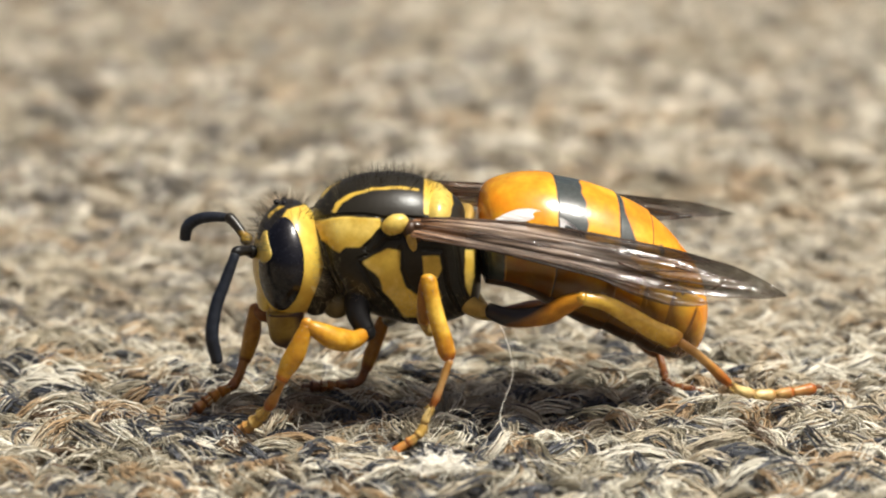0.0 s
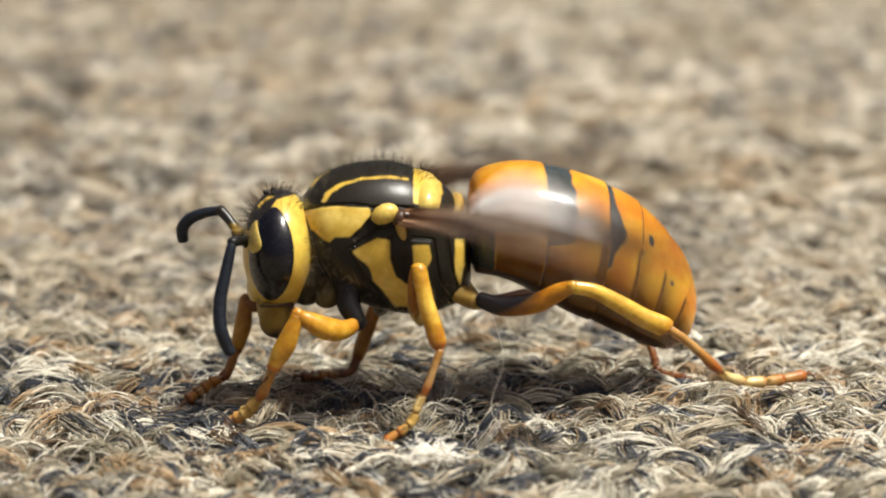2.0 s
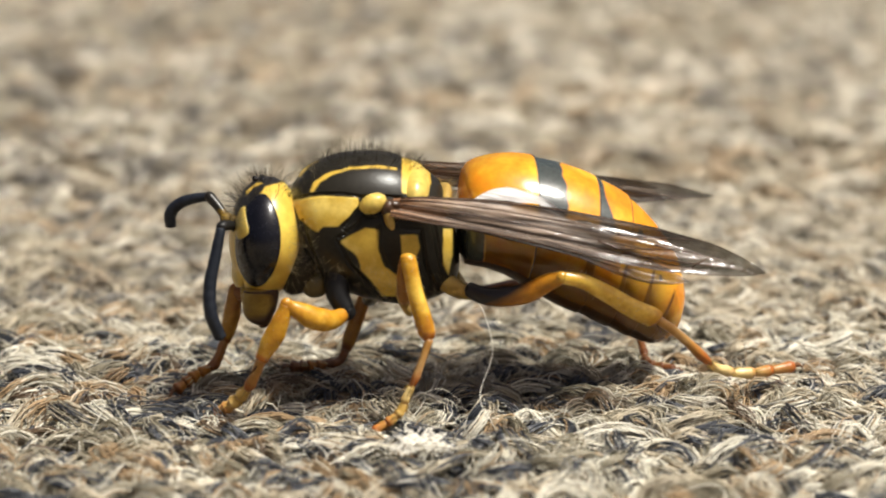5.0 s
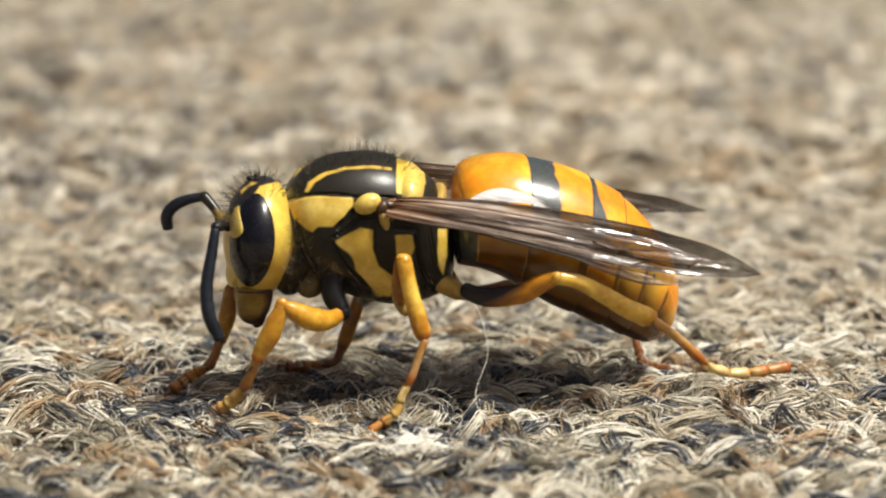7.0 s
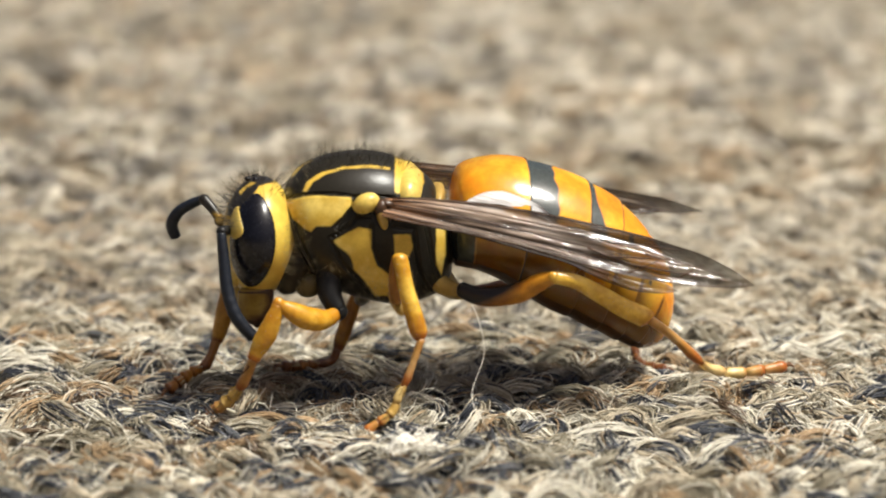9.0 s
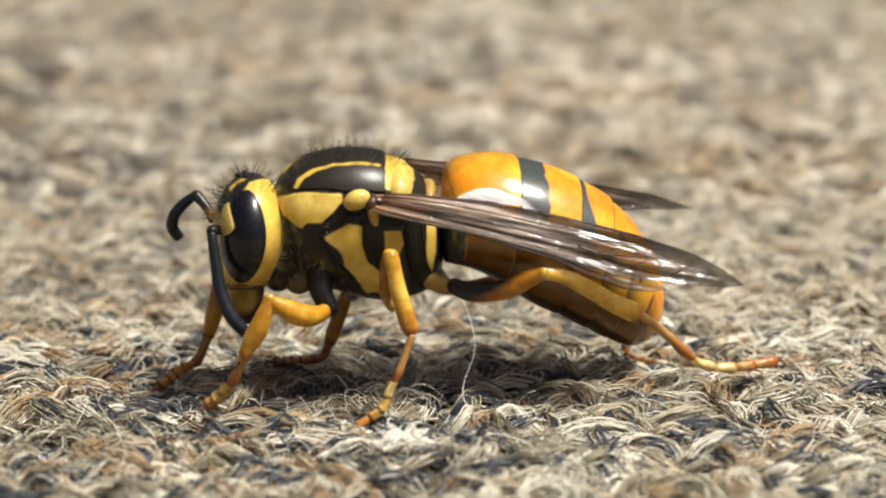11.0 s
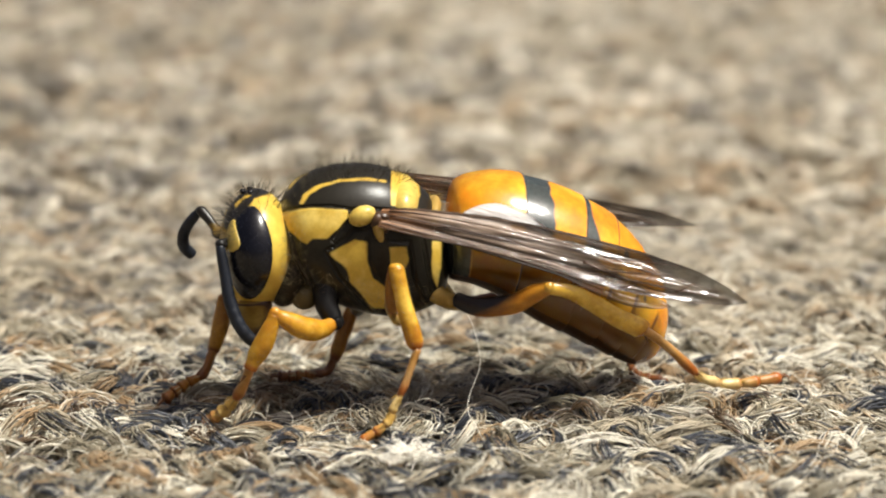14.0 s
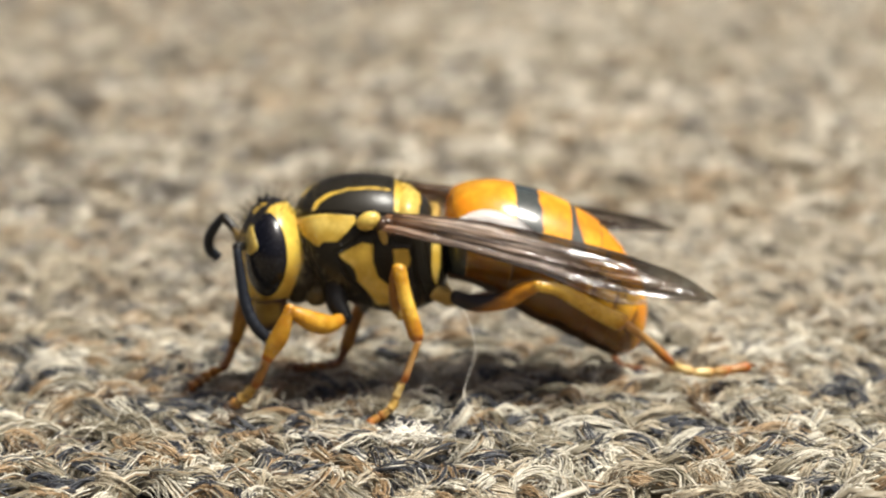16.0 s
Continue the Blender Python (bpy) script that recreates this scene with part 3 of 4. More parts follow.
    # long dark hair on the back, pale fluff below and behind the head
    pl, nr = scatter(geo, 620, lambda p, q: q[2] > 0.78 and p[0] < 0.4, 3)
    g = hairs(pl, nr, 0.62, 0.0065, 5)
    sub("back_hair", g, M_HAIR)
    pl, nr = scatter(geo, 1500, lambda p, q: q[2] < -0.30 or p[0] < -5.2, 4)
    sub("belly_hair", hairs(pl, nr, 0.40, 0.0032, 6), M_PALE_HAIR)
    return thorax


thorax = build_thorax()

HEAD = np.array((-7.15, 0.00, 6.73))


def build_head():
    a, b, c = 1.44, 2.35, 2.36
    n = 90
    u = np.linspace(0.012, np.pi - 0.012, n)[:, None]
    w = np.linspace(0, 2 * np.pi, 2 * n, endpoint=False)[None]

    def shell(v):
        # fuller towards the cheeks, flattened face, narrowing to the jaws
        v = v.copy()
        z = v[..., 2] / c
        taper = 1 - 0.16 * np.clip(-z, 0, 1) ** 1.5
        v[..., 1] *= taper
        v[..., 0] += 0.10 * z
        return v

    q = np.stack([np.sin(u) * np.cos(w) * a, np.sin(u) * np.sin(w) * b, np.cos(u) + 0 * w], -1)
    q[..., 2] *= c
    q = shell(q)
    geo = grid_mesh(q[::-1])
    v = geo[0]
    # pale everywhere but the crown, the forehead and the sockets
    p = side_view(v + HEAD)
    dark = np.max([inside(p, k) for k in (
        [(-8.73, 8.86), (-7.82, 8.86), (-6.45, 8.59), (-6.73, 8.36), (-7.32, 8.18), (-7.55, 7.84), (-7.68, 7.59), (-7.82, 7.32), (-8.09, 7.09), (-8.41, 6.86), (-8.64, 7.14), (-8.73, 7.73)],
        [(-8.64, 8.86), (-7.14, 8.86), (-7.32, 8.45), (-8.05, 8.07), (-8.39, 7.68), (-8.61, 7.50)],
    )], axis=0)
    streak = inside(p, [(-8.18, 8.00), (-7.68, 8.36), (-7.45, 8.32), (-7.82, 8.14), (-8.11, 7.82)])
    mark = np.where(streak > -0.03, np.maximum(streak, -dark), -dark)
    head = part("head", geo, M_HEAD, wasp, "yellow head with a black crown", marking=mark)
    head.location = Vector(HEAD) * MM

    def on(az, el, lift):
        """A place on the head's side: az towards the face, el upwards (radians)."""
        s = np.stack([-a * np.sin(az) * np.cos(el), -b * np.cos(az) * np.cos(el), c * np.sin(el)], -1)
        k = np.stack([-np.sin(az) * np.cos(el) / a, -np.cos(az) * np.cos(el) / b, np.sin(el) / c], -1)
        k /= np.linalg.norm(k, axis=-1, keepdims=True)
        return shell(s) + k * np.asarray(lift)[..., None]

    def eye(sgn):
        th = np.linspace(0, 2 * np.pi, 96, endpoint=False)[None]
        r = np.linspace(0.02, 1.0, 26)[:, None]
        rr = r + 0 * th
        az = radians(20) + radians(38) * rr * np.cos(th) - radians(4) * np.sin(th) * rr
        el = radians(6.5) + radians(51) * rr * np.sin(th)
        lift = 0.05 + 0.13 * (1 - rr ** 2)
        lift = np.where(r > 0.985, -0.06, lift)
        g = on(az, el, lift)
        if sgn > 0:
            g = g * (1, -1, 1)
        return part("eye", grid_mesh(g), M_EYE, head, "glossy black kidney-shaped compound eye")

    eye(-1)
    eye(1)
    for sgn in (-1, 1):
        th = np.linspace(0, 2 * np.pi, 48, endpoint=False)[None]
        r = np.linspace(0.02, 1.0, 12)[:, None]
        az = radians(45) + radians(17) * r * np.cos(th)
        el = radians(21) + radians(14) * r * np.sin(th) * (1 + 0.45 * np.cos(th)) + radians(5) * r * np.cos(th)
        rr = np.minimum(np.hypot((az - radians(20)) / radians(38), (el - radians(6.5)) / radians(51)), 1.0)
        g = on(az, el, 0.05 + 0.13 * (1 - rr ** 2) + np.where(r > 0.95, -0.06, 0.035 * (1 - r ** 4) + 0.012)) * (1, -sgn, 1)
        part("eye_inlet", grid_mesh(g), M_YELLOW, head, "yellow wedge of the face set into the eye")

    def rel(p):
        return np.array(p) - HEAD

    # face plate between the eyes, above the jaws
    clyp = ball(rel((-8.08, 0.00, 5.62)), (0.40, 1.12, 0.86), 24, (0, 14, 0))
    part("face_plate", clyp, M_YELLOW, head, "yellow face plate")
    for sgn in (-1, 1):
        top, tip = rel((-7.44, -1.05, 4.72)), rel((-7.38, -0.55, 3.22))
        mid = (top + tip) / 2 + (-0.10, -0.05, 0)
        g = tube([top + (0.0, 0, 0.25), top, mid, tip + (0, 0, 0.25), tip], [0.58, 0.70, 0.62, 0.34, 0.08], 26, 18, 0.55)
        mk = np.minimum((g[0][:, 2] - tip[2]) * 0.6 - 0.35, 0.4 - np.abs(g[0][:, 2] - tip[2] - 1.62) ** -0.5 * 0.06) - np.clip(g[0][:, 0] - mid[0] - 0.18, 0, 1)
        v = g[0] * (1, -sgn, 1)
        part("mandible", (v, g[1]), M_MANDIBLE, head, "brown jaw with a dark tip", marking=mk)
    for dx, dy in ((0.0, -0.32), (0.0, 0.32), (-0.28, 0.0)):
        part("ocellus", ball((-0.10 + dx, dy * 0.9, c - 0.04), (0.12, 0.12, 0.10), 10), M_EYE, head)
    pl, nr = scatter(geo, 260, lambda p, q: p[2] > 1.75 or (p[0] < -0.6 and p[2] > 0.7), 8)
    part("crown_hair", hairs(pl, nr, 0.75, 0.009, 9), M_HAIR, head)
    pl, nr = scatter(geo, 420, lambda p, q: p[0] > 0.70 and p[2] < 0.8, 10)
    part("cheek_hair", hairs(pl, nr, 0.5, 0.006, 11), M_PALE_HAIR, head)
    # neck under the collar
    part("neck", tube([rel((-6.51, 0.00, 6.46)), rel((-5.63, 0.00, 6.66))], [0.8, 1.0], 8, 20), M_BLACK, head)
    return head


head = build_head()


def flagellum(points, radius):
    """The whip of an antenna: eleven close rings, each a little fuller in its middle."""
    s = catmull(points, 78)
    t = np.linspace(0, 1, 78)
    rad = radius * (0.72 + 0.5 * t ** 0.6 - 0.30 * t ** 6) * (1 + 0.022 * np.cos(2 * np.pi * 11 * t + np.pi))
    rad[-1] *= 0.25
    rad[-2] *= 0.7
    return tube(s, rad, 78, 14)


def build_antenna(socket, elbow, points, radius, label):
    scape = part("antenna", joined(tube([socket, (np.array(socket) + elbow) / 2 + (0, 0, 0.05), elbow], [0.17, 0.19, 0.22], 14, 12), ball(elbow, (0.22, 0.22, 0.2), 10), ball(socket, (0.26, 0.26, 0.26), 10)),
                 M_BLACK if radius > 0.235 else M_SCAPE, wasp, label, origin=socket)
    at = scape.data.attributes.new("marking", "FLOAT", "POINT")
    co = np.array([v.co for v in scape.data.vertices])
    at.data.foreach_set("value", (0.1 - np.abs(co[:, 2] / MM - 0.25) + np.clip(-co[:, 1] / MM, -0.2, 0.2)).astype(np.float32))
    rel = [np.array(p) - np.array(socket) for p in points]
    whip = part("flagellum", flagellum(rel, radius), M_ANTENNA, scape, "dark ringed antenna whip", origin=rel[0])
    return scape, whip


near_antenna, near_whip = build_antenna((-8.10, -0.75, 7.10), (-8.72, -1.58, 7.30), [(-8.75, -1.65, 7.25), (-8.69, -1.90, 6.17), (-8.62, -2.15, 5.10), (-8.31, -2.40, 4.08), (-7.65, -2.45, 3.20)], 0.24, "black antenna, bent down before the face")
far_antenna, far_whip = build_antenna((-8.52, 0.70, 7.22), (-9.15, 1.30, 7.98), [(-9.20, 1.35, 7.96), (-9.74, 1.60, 7.72), (-10.22, 1.85, 7.36), (-10.46, 2.00, 6.88), (-10.33, 2.10, 6.31)], 0.225, "dark antenna on a black and yellow first joint, hooked at its end")


def build_abdomen():
    # outline: middles of the top and bottom edges from the waist to the tip
    S = [st((0.29, 0.00, 6.39), (0.42, 0.00, 5.77), 0.35), st((0.36, 0.00, 8.53), (0.54, 0.00, 5.44), 1.35), st((0.62, 0.00, 9.38), (0.90, 0.00, 5.34), 2.05),
         st((1.46, 0.00, 9.72), (1.43, 0.00, 5.24), 2.5), st((2.58, 0.00, 9.78), (2.25, 0.00, 4.91), 2.72), st((3.69, 0.00, 9.58), (3.15, 0.00, 4.34), 2.8),
         st((4.82, 0.00, 9.23), (4.06, 0.00, 3.78), 2.78), st((5.95, 0.00, 8.73), (5.11, 0.00, 3.31), 2.68), st((7.09, 0.00, 8.02), (6.14, 0.00, 2.81), 2.5),
         st((8.12, 0.00, 6.97), (6.95, 0.00, 2.41), 2.2), st((8.94, 0.00, 5.80), (7.52, 0.00, 2.18), 1.85), st((9.39, 0.00, 4.40), (7.87, 0.00, 2.05), 1.4),
         st((9.32, 0.00, 3.13), (8.06, 0.00, 2.02), 0.85), st((8.97, 0.00, 2.32), (8.33, 0.00, 2.02), 0.3)]
    full = catmull(S, 261)
    waist = np.array((0.29, 0.00, 6.11))
    core = full.copy()
    core[:, 4:] *= 0.94
    n_ring = 96
    geo = skin(core[::4], 66, 48)
    abdomen = part("abdomen", geo, M_STERNITE, wasp, "orange abdomen with dark bands, bent down to the carpet", origin=waist)
    th = np.linspace(0, 2 * np.pi, n_ring, endpoint=False)
    # overlapping rings: first and last row of the body, and what is dark on each (start, length of the band, spots)
    rings = [(6, 94), (92, 138), (136, 161), (159, 183), (181, 209), (206, 258)]
    for k, (i0, i1) in enumerate(rings):
        s = full[i0:i1].copy()
        t = np.linspace(0, 1, len(s))
        swell = 1.0 - 0.024 * (1 - t) ** 2 + 0.006 * t
        s[:, 4:] *= swell[:, None]
        lip = s[-1].copy()
        lip[4:] *= 0.955
        s = np.vstack([s, lip])
        cy, cz = np.cos(th), np.sin(th)
        lean = np.radians(s[:, 3])[:, None]
        v = s[:, 5:6] * cz
        ring = np.stack([s[:, 0:1] + v * np.sin(lean), s[:, 1:2] + s[:, 4:5] * cy, s[:, 2:3] + v * np.cos(lean)], -1)
        wrap = 52
        order = np.concatenate([np.where(th > radians(360 - wrap))[0], np.where(th < radians(180 + wrap))[0]])
        low = np.where((th > radians(197)) & (th < radians(343)))[0]
        tt = np.concatenate([t, [1.0]])[:, None]
        up = np.sin(th)[None]
        side = np.abs(np.cos(th))[None]
        if k == 0:    # brown-black front face, plain orange behind
            mark = np.minimum((tt - 0.13 - 0.42 * np.clip((0.50 - up) / 0.40, 0, 1)) * 3 + 0.1, (0.985 - tt) * 8)
        elif k == 1:  # grey-black band over the first half, then orange
            mark = (tt - 0.44 - 0.015 * np.cos(17 * th)[None] - 0.03 * np.cos(5 * th)[None]) * 4
        elif k == 2:  # narrow band that widens down the side
            mark = (tt - 0.24 - 0.34 * np.clip(1.0 - np.abs(up - 0.52) / 0.34, 0, 1)) * 2.0 + 0.1 + 4.0 * np.clip(0.02 - up, 0, 1)
        elif k == 3:  # a spot on each side
            mark = np.hypot((tt - 0.32) * 1.2, (up - 0.66) * 1.6) * 2.2 - 0.26
        elif k == 4:
            mark = np.hypot((tt - 0.25) * 1.1, (up - 0.35) * 1.6) * 2.2 - 0.18
        else:
            mark = 1.0 + 0 * tt
        if k == 1:    # the band fades down the flank
            mark = mark + 9.0 * np.clip(0.12 - up, 0, 1)
        # the lower flank deepens to brown: the belly's shade put into the colour
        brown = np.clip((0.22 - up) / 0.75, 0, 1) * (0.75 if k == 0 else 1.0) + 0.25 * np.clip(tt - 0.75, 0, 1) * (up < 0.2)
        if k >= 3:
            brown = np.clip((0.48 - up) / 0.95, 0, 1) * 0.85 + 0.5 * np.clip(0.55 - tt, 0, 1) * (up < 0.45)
        if 1 <= k <= 2:    # thin dark rim at the back edge
            mark = np.minimum(mark, (0.97 - tt) * 5 + 0.02 + 6.0 * np.clip(0.35 - up, 0, 1))
        if k == 0:    # a deeper orange ridge over the back
            brown = brown + 0.30 * np.clip((up - 0.80) / 0.15, 0, 1) * np.clip(1.2 - np.abs(tt - 0.5) * 2, 0, 1)
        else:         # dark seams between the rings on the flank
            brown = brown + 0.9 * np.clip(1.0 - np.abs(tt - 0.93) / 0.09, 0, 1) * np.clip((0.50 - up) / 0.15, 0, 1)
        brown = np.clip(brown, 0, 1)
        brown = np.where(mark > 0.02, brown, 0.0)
        c = np.array(abdomen.location) / MM
        g = grid_mesh(ring[:, order] - c, False)
        plate = part("tergite", g, M_TERGITE, abdomen, "", marking=(np.clip(mark, -1, 1) + 0 * ring[..., 0])[:, order].reshape(-1))
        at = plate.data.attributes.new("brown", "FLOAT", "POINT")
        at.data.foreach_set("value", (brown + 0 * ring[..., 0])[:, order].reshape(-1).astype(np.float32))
        s2 = s.copy()
        s2[:, 4:] *= 0.985
        v = s2[:, 5:6] * cz
        ring = np.stack([s2[:, 0:1] + v * np.sin(lean), s2[:, 1:2] + s2[:, 4:5] * cy, s2[:, 2:3] + v * np.cos(lean)], -1)
        part("sternite", grid_mesh(ring[:, low] - c, False), M_STERNITE, abdomen)
    return abdomen


abdomen = build_abdomen()


def profile(stops, n):
    """n radii along a limb, through (place, radius) stops, eased."""
    r = np.interp(np.linspace(0, 1, n), *zip(*stops))
    for _ in range(2):
        r[1:-1] = (r[:-2] + 2 * r[1:-1] + r[2:]) / 4
    return r


def build_leg(name, label, coxa, femur, tibia, tarsus, mats, radii, thigh, shin, knee=1.0):
    """coxa, femur, tibia, tarsus: points from the body outwards; radii: of the coxa and the foot; thigh, shin: (place, radius) stops of femur and tibia."""
    rc, rs = radii
    m_cox, m_fem, m_tib, m_tar = mats
    origin = np.array(coxa[0])
    leg = part(name, joined(tube(coxa, [rc * 1.2, rc, rc * 0.72], 14, 16), ball(coxa[-1], (rc * 0.72,) * 3, 10)), m_cox, wasp, label, origin=origin)

    def rel(pts):
        return [np.array(p) - origin for p in pts]

    n, k = 44, 20
    t = np.linspace(0, 1, n)
    f = catmull(femur, n)
    r = profile(thigh, n)
    r[0] *= 0.7
    g = tube(rel(f), r, n, k, 0.85)
    under = np.repeat(f[:, 2] - origin[2], k) - g[0][:, 2]
    if m_fem is M_FEMUR:
        mark = np.repeat(t, k) * 2.6 - 1.15 + 1.3 * under
    else:
        mark = np.repeat(np.minimum(t * 5, (1 - t) * 9), k) - 0.35 + 0.3 * np.sin(np.repeat(t * 9, k) + 3 * under)
    part("femur", g, m_fem, leg, marking=mark)
    f = catmull(tibia, n)
    r = profile(shin, n)
    first = np.array(f[0]) - origin
    back = f[0] - f[2]
    back = back / np.linalg.norm(back)
    g = joined(tube(rel(f), r, n, k, 0.85), ball(first + back * 0.04 * knee, (shin[0][1] * 0.98, shin[0][1] * 0.85, shin[0][1] * 0.98 * knee), 12))
    under = np.repeat(f[:, 0] - origin[0], k) - g[0][: n * k, 0]
    pale = np.repeat(np.minimum(t * 7 + 0.75, (1 - t) * 6), k) - 0.42 + 0.5 * under + 0.25 * np.sin(np.repeat(t * 11, k) + 4 * under)
    part("tibia", g, m_tib, leg, marking=np.r_[pale, np.full(len(g[0]) - n * k, 0.15)])
    end, d = f[-1], f[-1] - f[-4]
    d = d / np.linalg.norm(d)
    spur = tube(rel([end, end + d * 0.35 + (-0.10, -0.05, 0), end + d * 0.62 + (-0.22, -0.08, 0)]), [0.07, 0.05, 0.01], 8, 8)
    part("spur", spur, M_BLACK if name == "middle_leg" else M_BROWN, leg)
    # long first joint of the foot, then four short cup-shaped ones
    s = catmull(tarsus, 61)
    along = np.r_[0, np.cumsum(np.linalg.norm(np.diff(s, axis=0), axis=1))]
    along /= along[-1]
    cuts = [0.0, 0.46, 0.62, 0.75, 0.86, 1.0]
    bits = []
    for a, b in zip(cuts, cuts[1:]):
        q = [np.array([np.interp(x, along, s[:, k]) for k in range(3)]) - origin for x in np.linspace(a, b, 6)]
        bits.append(tube(q, rs * np.array([0.88, 0.84, 0.80, 0.84, 0.98, 0.66] if a == 0 else [0.70, 0.78, 0.84, 0.93, 1.04, 0.74]) * (1.0 if a < 0.5 else 1.12), 14, 12))
    tones = ((-0.06, 0.0, -0.1, -0.5), (0.55, 0.7, 0.45, 0.0), (0.6, 0.7, 0.4, -0.1), (0.1, 0.1, -0.1, -0.4), (-0.1, -0.1, -0.2, -0.4))
    fade = 0.45 if name == "hind_leg" else 1.0   # the hind foot's joints are tawnier
    mark = np.concatenate([np.repeat(np.interp(np.linspace(0, 3, 14), range(4), [min(v, v * fade) for v in q]), 12) for q in tones])
    part("tarsus", joined(*bits), M_TARSUS if m_tar is M_LEG else m_tar, leg, marking=mark)
    tip, d = s[-1], s[-1] - s[-6]
    d = d / np.linalg.norm(d)
    # pale spines at the ends of the foot's joints
    rs_ = np.random.default_rng(41)
    for x in (0.44, 0.60, 0.73, 0.84):
        q = np.array([np.interp(x, along, s[:, k]) for k in range(3)]) - origin
        fw = np.array([np.interp(min(x + 0.08, 1), along, s[:, k]) for k in range(3)]) - origin - q
        fw /= np.linalg.norm(fw) + 1e-9
        for _ in range(3):
            w = rs_.normal(0, 1, 3)
            w -= fw * (w @ fw)
            w /= np.linalg.norm(w) + 1e-9
            part("spine", tube([q + w * rs * 0.6, q + w * rs * 1.1 + fw * 0.22, q + w * rs * 1.35 + fw * 0.42], [0.030, 0.024, 0.006], 6, 5), M_PALE_HAIR if m_tar is not M_LEG else M_YELLOW_DULL, leg)
    claws = [tube(rel([tip - d * 0.1, tip + d * 0.22 + (0, o, 0.06), tip + d * 0.36 + (0, o * 1.5, -0.10)]), [0.08, 0.055, 0.012], 8, 8) for o in (-0.12, 0.12)]
    part("claw", claws[0], M_BROWN, leg)
    part("claw", claws[1], M_BROWN, leg)
    pl, nr = scatter(tube(rel(catmull(tibia, 12)), [0.3] * 12, 12, 8), 70, lambda p, q: True, 21)
    part("leg_hair", hairs(pl, nr, 0.16, 0.008, 22), M_PALE_HAIR, leg)
    return leg


# pile that bulges up round the feet
for fx, fy, up in ((-9.2, -2.0, 0.0), (-3.7, -5.1, -0.05), (12.6, -2.6, 0.12), (11.4, -2.4, 0.06), (13.6, -2.0, 0.12)):
    _f = wasp.matrix_world @ Vector((fx * MM, fy * MM, 0)) / MM
    pile("carpet_pile", (_f.x - 1.3, _f.x + 1.3), (_f.y - 1.0, _f.y + 1.2), 26, 10, 0.037, 6, 60 + int(fx), "curled carpet fibres pushed up round a foot", lift=up)

build_leg("front_leg", "orange front leg with a black hip, bent under the head",
          [(-4.41, -1.20, 5.78), (-4.46, -1.70, 4.78), (-4.14, -2.05, 4.12)], [(-3.96, -1.95, 4.22), (-4.70, -2.50, 3.96), (-5.42, -2.80, 4.10), (-6.02, -2.98, 4.44), (-6.50, -3.10, 4.74)],
          [(-6.53, -3.10, 4.74), (-6.72, -3.10, 4.20), (-6.97, -3.05, 3.60), (-7.26, -3.00, 3.08), (-7.50, -3.00, 2.58)], [(-7.48, -3.00, 2.66), (-7.76, -2.75, 1.88), (-8.12, -2.40, 1.16), (-8.60, -2.05, 0.62), (-9.24, -1.75, 0.12)],
          (M_BLACK, M_LEG, M_LEG, M_LEG), (0.47, 0.24), [(0, 0.18), (0.14, 0.30), (0.38, 0.45), (0.6, 0.44), (0.85, 0.31), (0.93, 0.25), (1, 0.24)],
          [(0, 0.25), (0.08, 0.25), (0.25, 0.33), (0.5, 0.40), (0.68, 0.38), (0.88, 0.28), (1, 0.26)])
build_leg("front_leg", "far front leg stretched forward, coloured darker as if in shade",
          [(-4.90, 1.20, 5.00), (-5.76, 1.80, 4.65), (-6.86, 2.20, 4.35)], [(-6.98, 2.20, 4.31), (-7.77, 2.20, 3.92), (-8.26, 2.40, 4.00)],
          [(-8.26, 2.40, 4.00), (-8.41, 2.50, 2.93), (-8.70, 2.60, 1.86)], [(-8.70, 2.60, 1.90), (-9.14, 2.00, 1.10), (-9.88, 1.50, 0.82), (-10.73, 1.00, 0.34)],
          (M_BLACK, M_LEG_SHADED, M_LEG_HALF_SHADED, M_LEG_HALF_SHADED), (0.4, 0.23), [(0, 0.25), (0.4, 0.40), (1, 0.26)], [(0, 0.26), (0.45, 0.36), (0.8, 0.30), (1, 0.24)])
build_leg("middle_leg", "orange middle leg standing upright beside the thorax",
          [(-1.87, -1.20, 5.03), (-1.81, -1.90, 4.53), (-1.74, -2.40, 4.25)], [(-1.78, -2.20, 4.62), (-2.02, -2.95, 4.85), (-2.12, -3.45, 5.70), (-2.08, -3.80, 6.50)],
          [(-1.98, -3.90, 6.60), (-1.86, -4.05, 5.95), (-1.70, -4.20, 5.20), (-1.45, -4.38, 4.30), (-1.25, -4.50, 3.58)],
          [(-1.24, -4.55, 3.62), (-1.56, -4.65, 2.75), (-1.86, -4.70, 1.98), (-2.12, -4.72, 1.50), (-2.36, -4.78, 0.90), (-2.85, -4.82, 0.50), (-3.42, -4.88, 0.16)],
          (M_YELLOW_DULL, M_LEG_HALF_SHADED, M_LEG, M_LEG), (0.38, 0.175), [(0, 0.14), (0.2, 0.24), (0.5, 0.27), (0.9, 0.26), (1, 0.24)],
          [(0, 0.30), (0.1, 0.31), (0.35, 0.30), (0.7, 0.34), (0.88, 0.34), (0.96, 0.29), (1, 0.20)], 0.6)
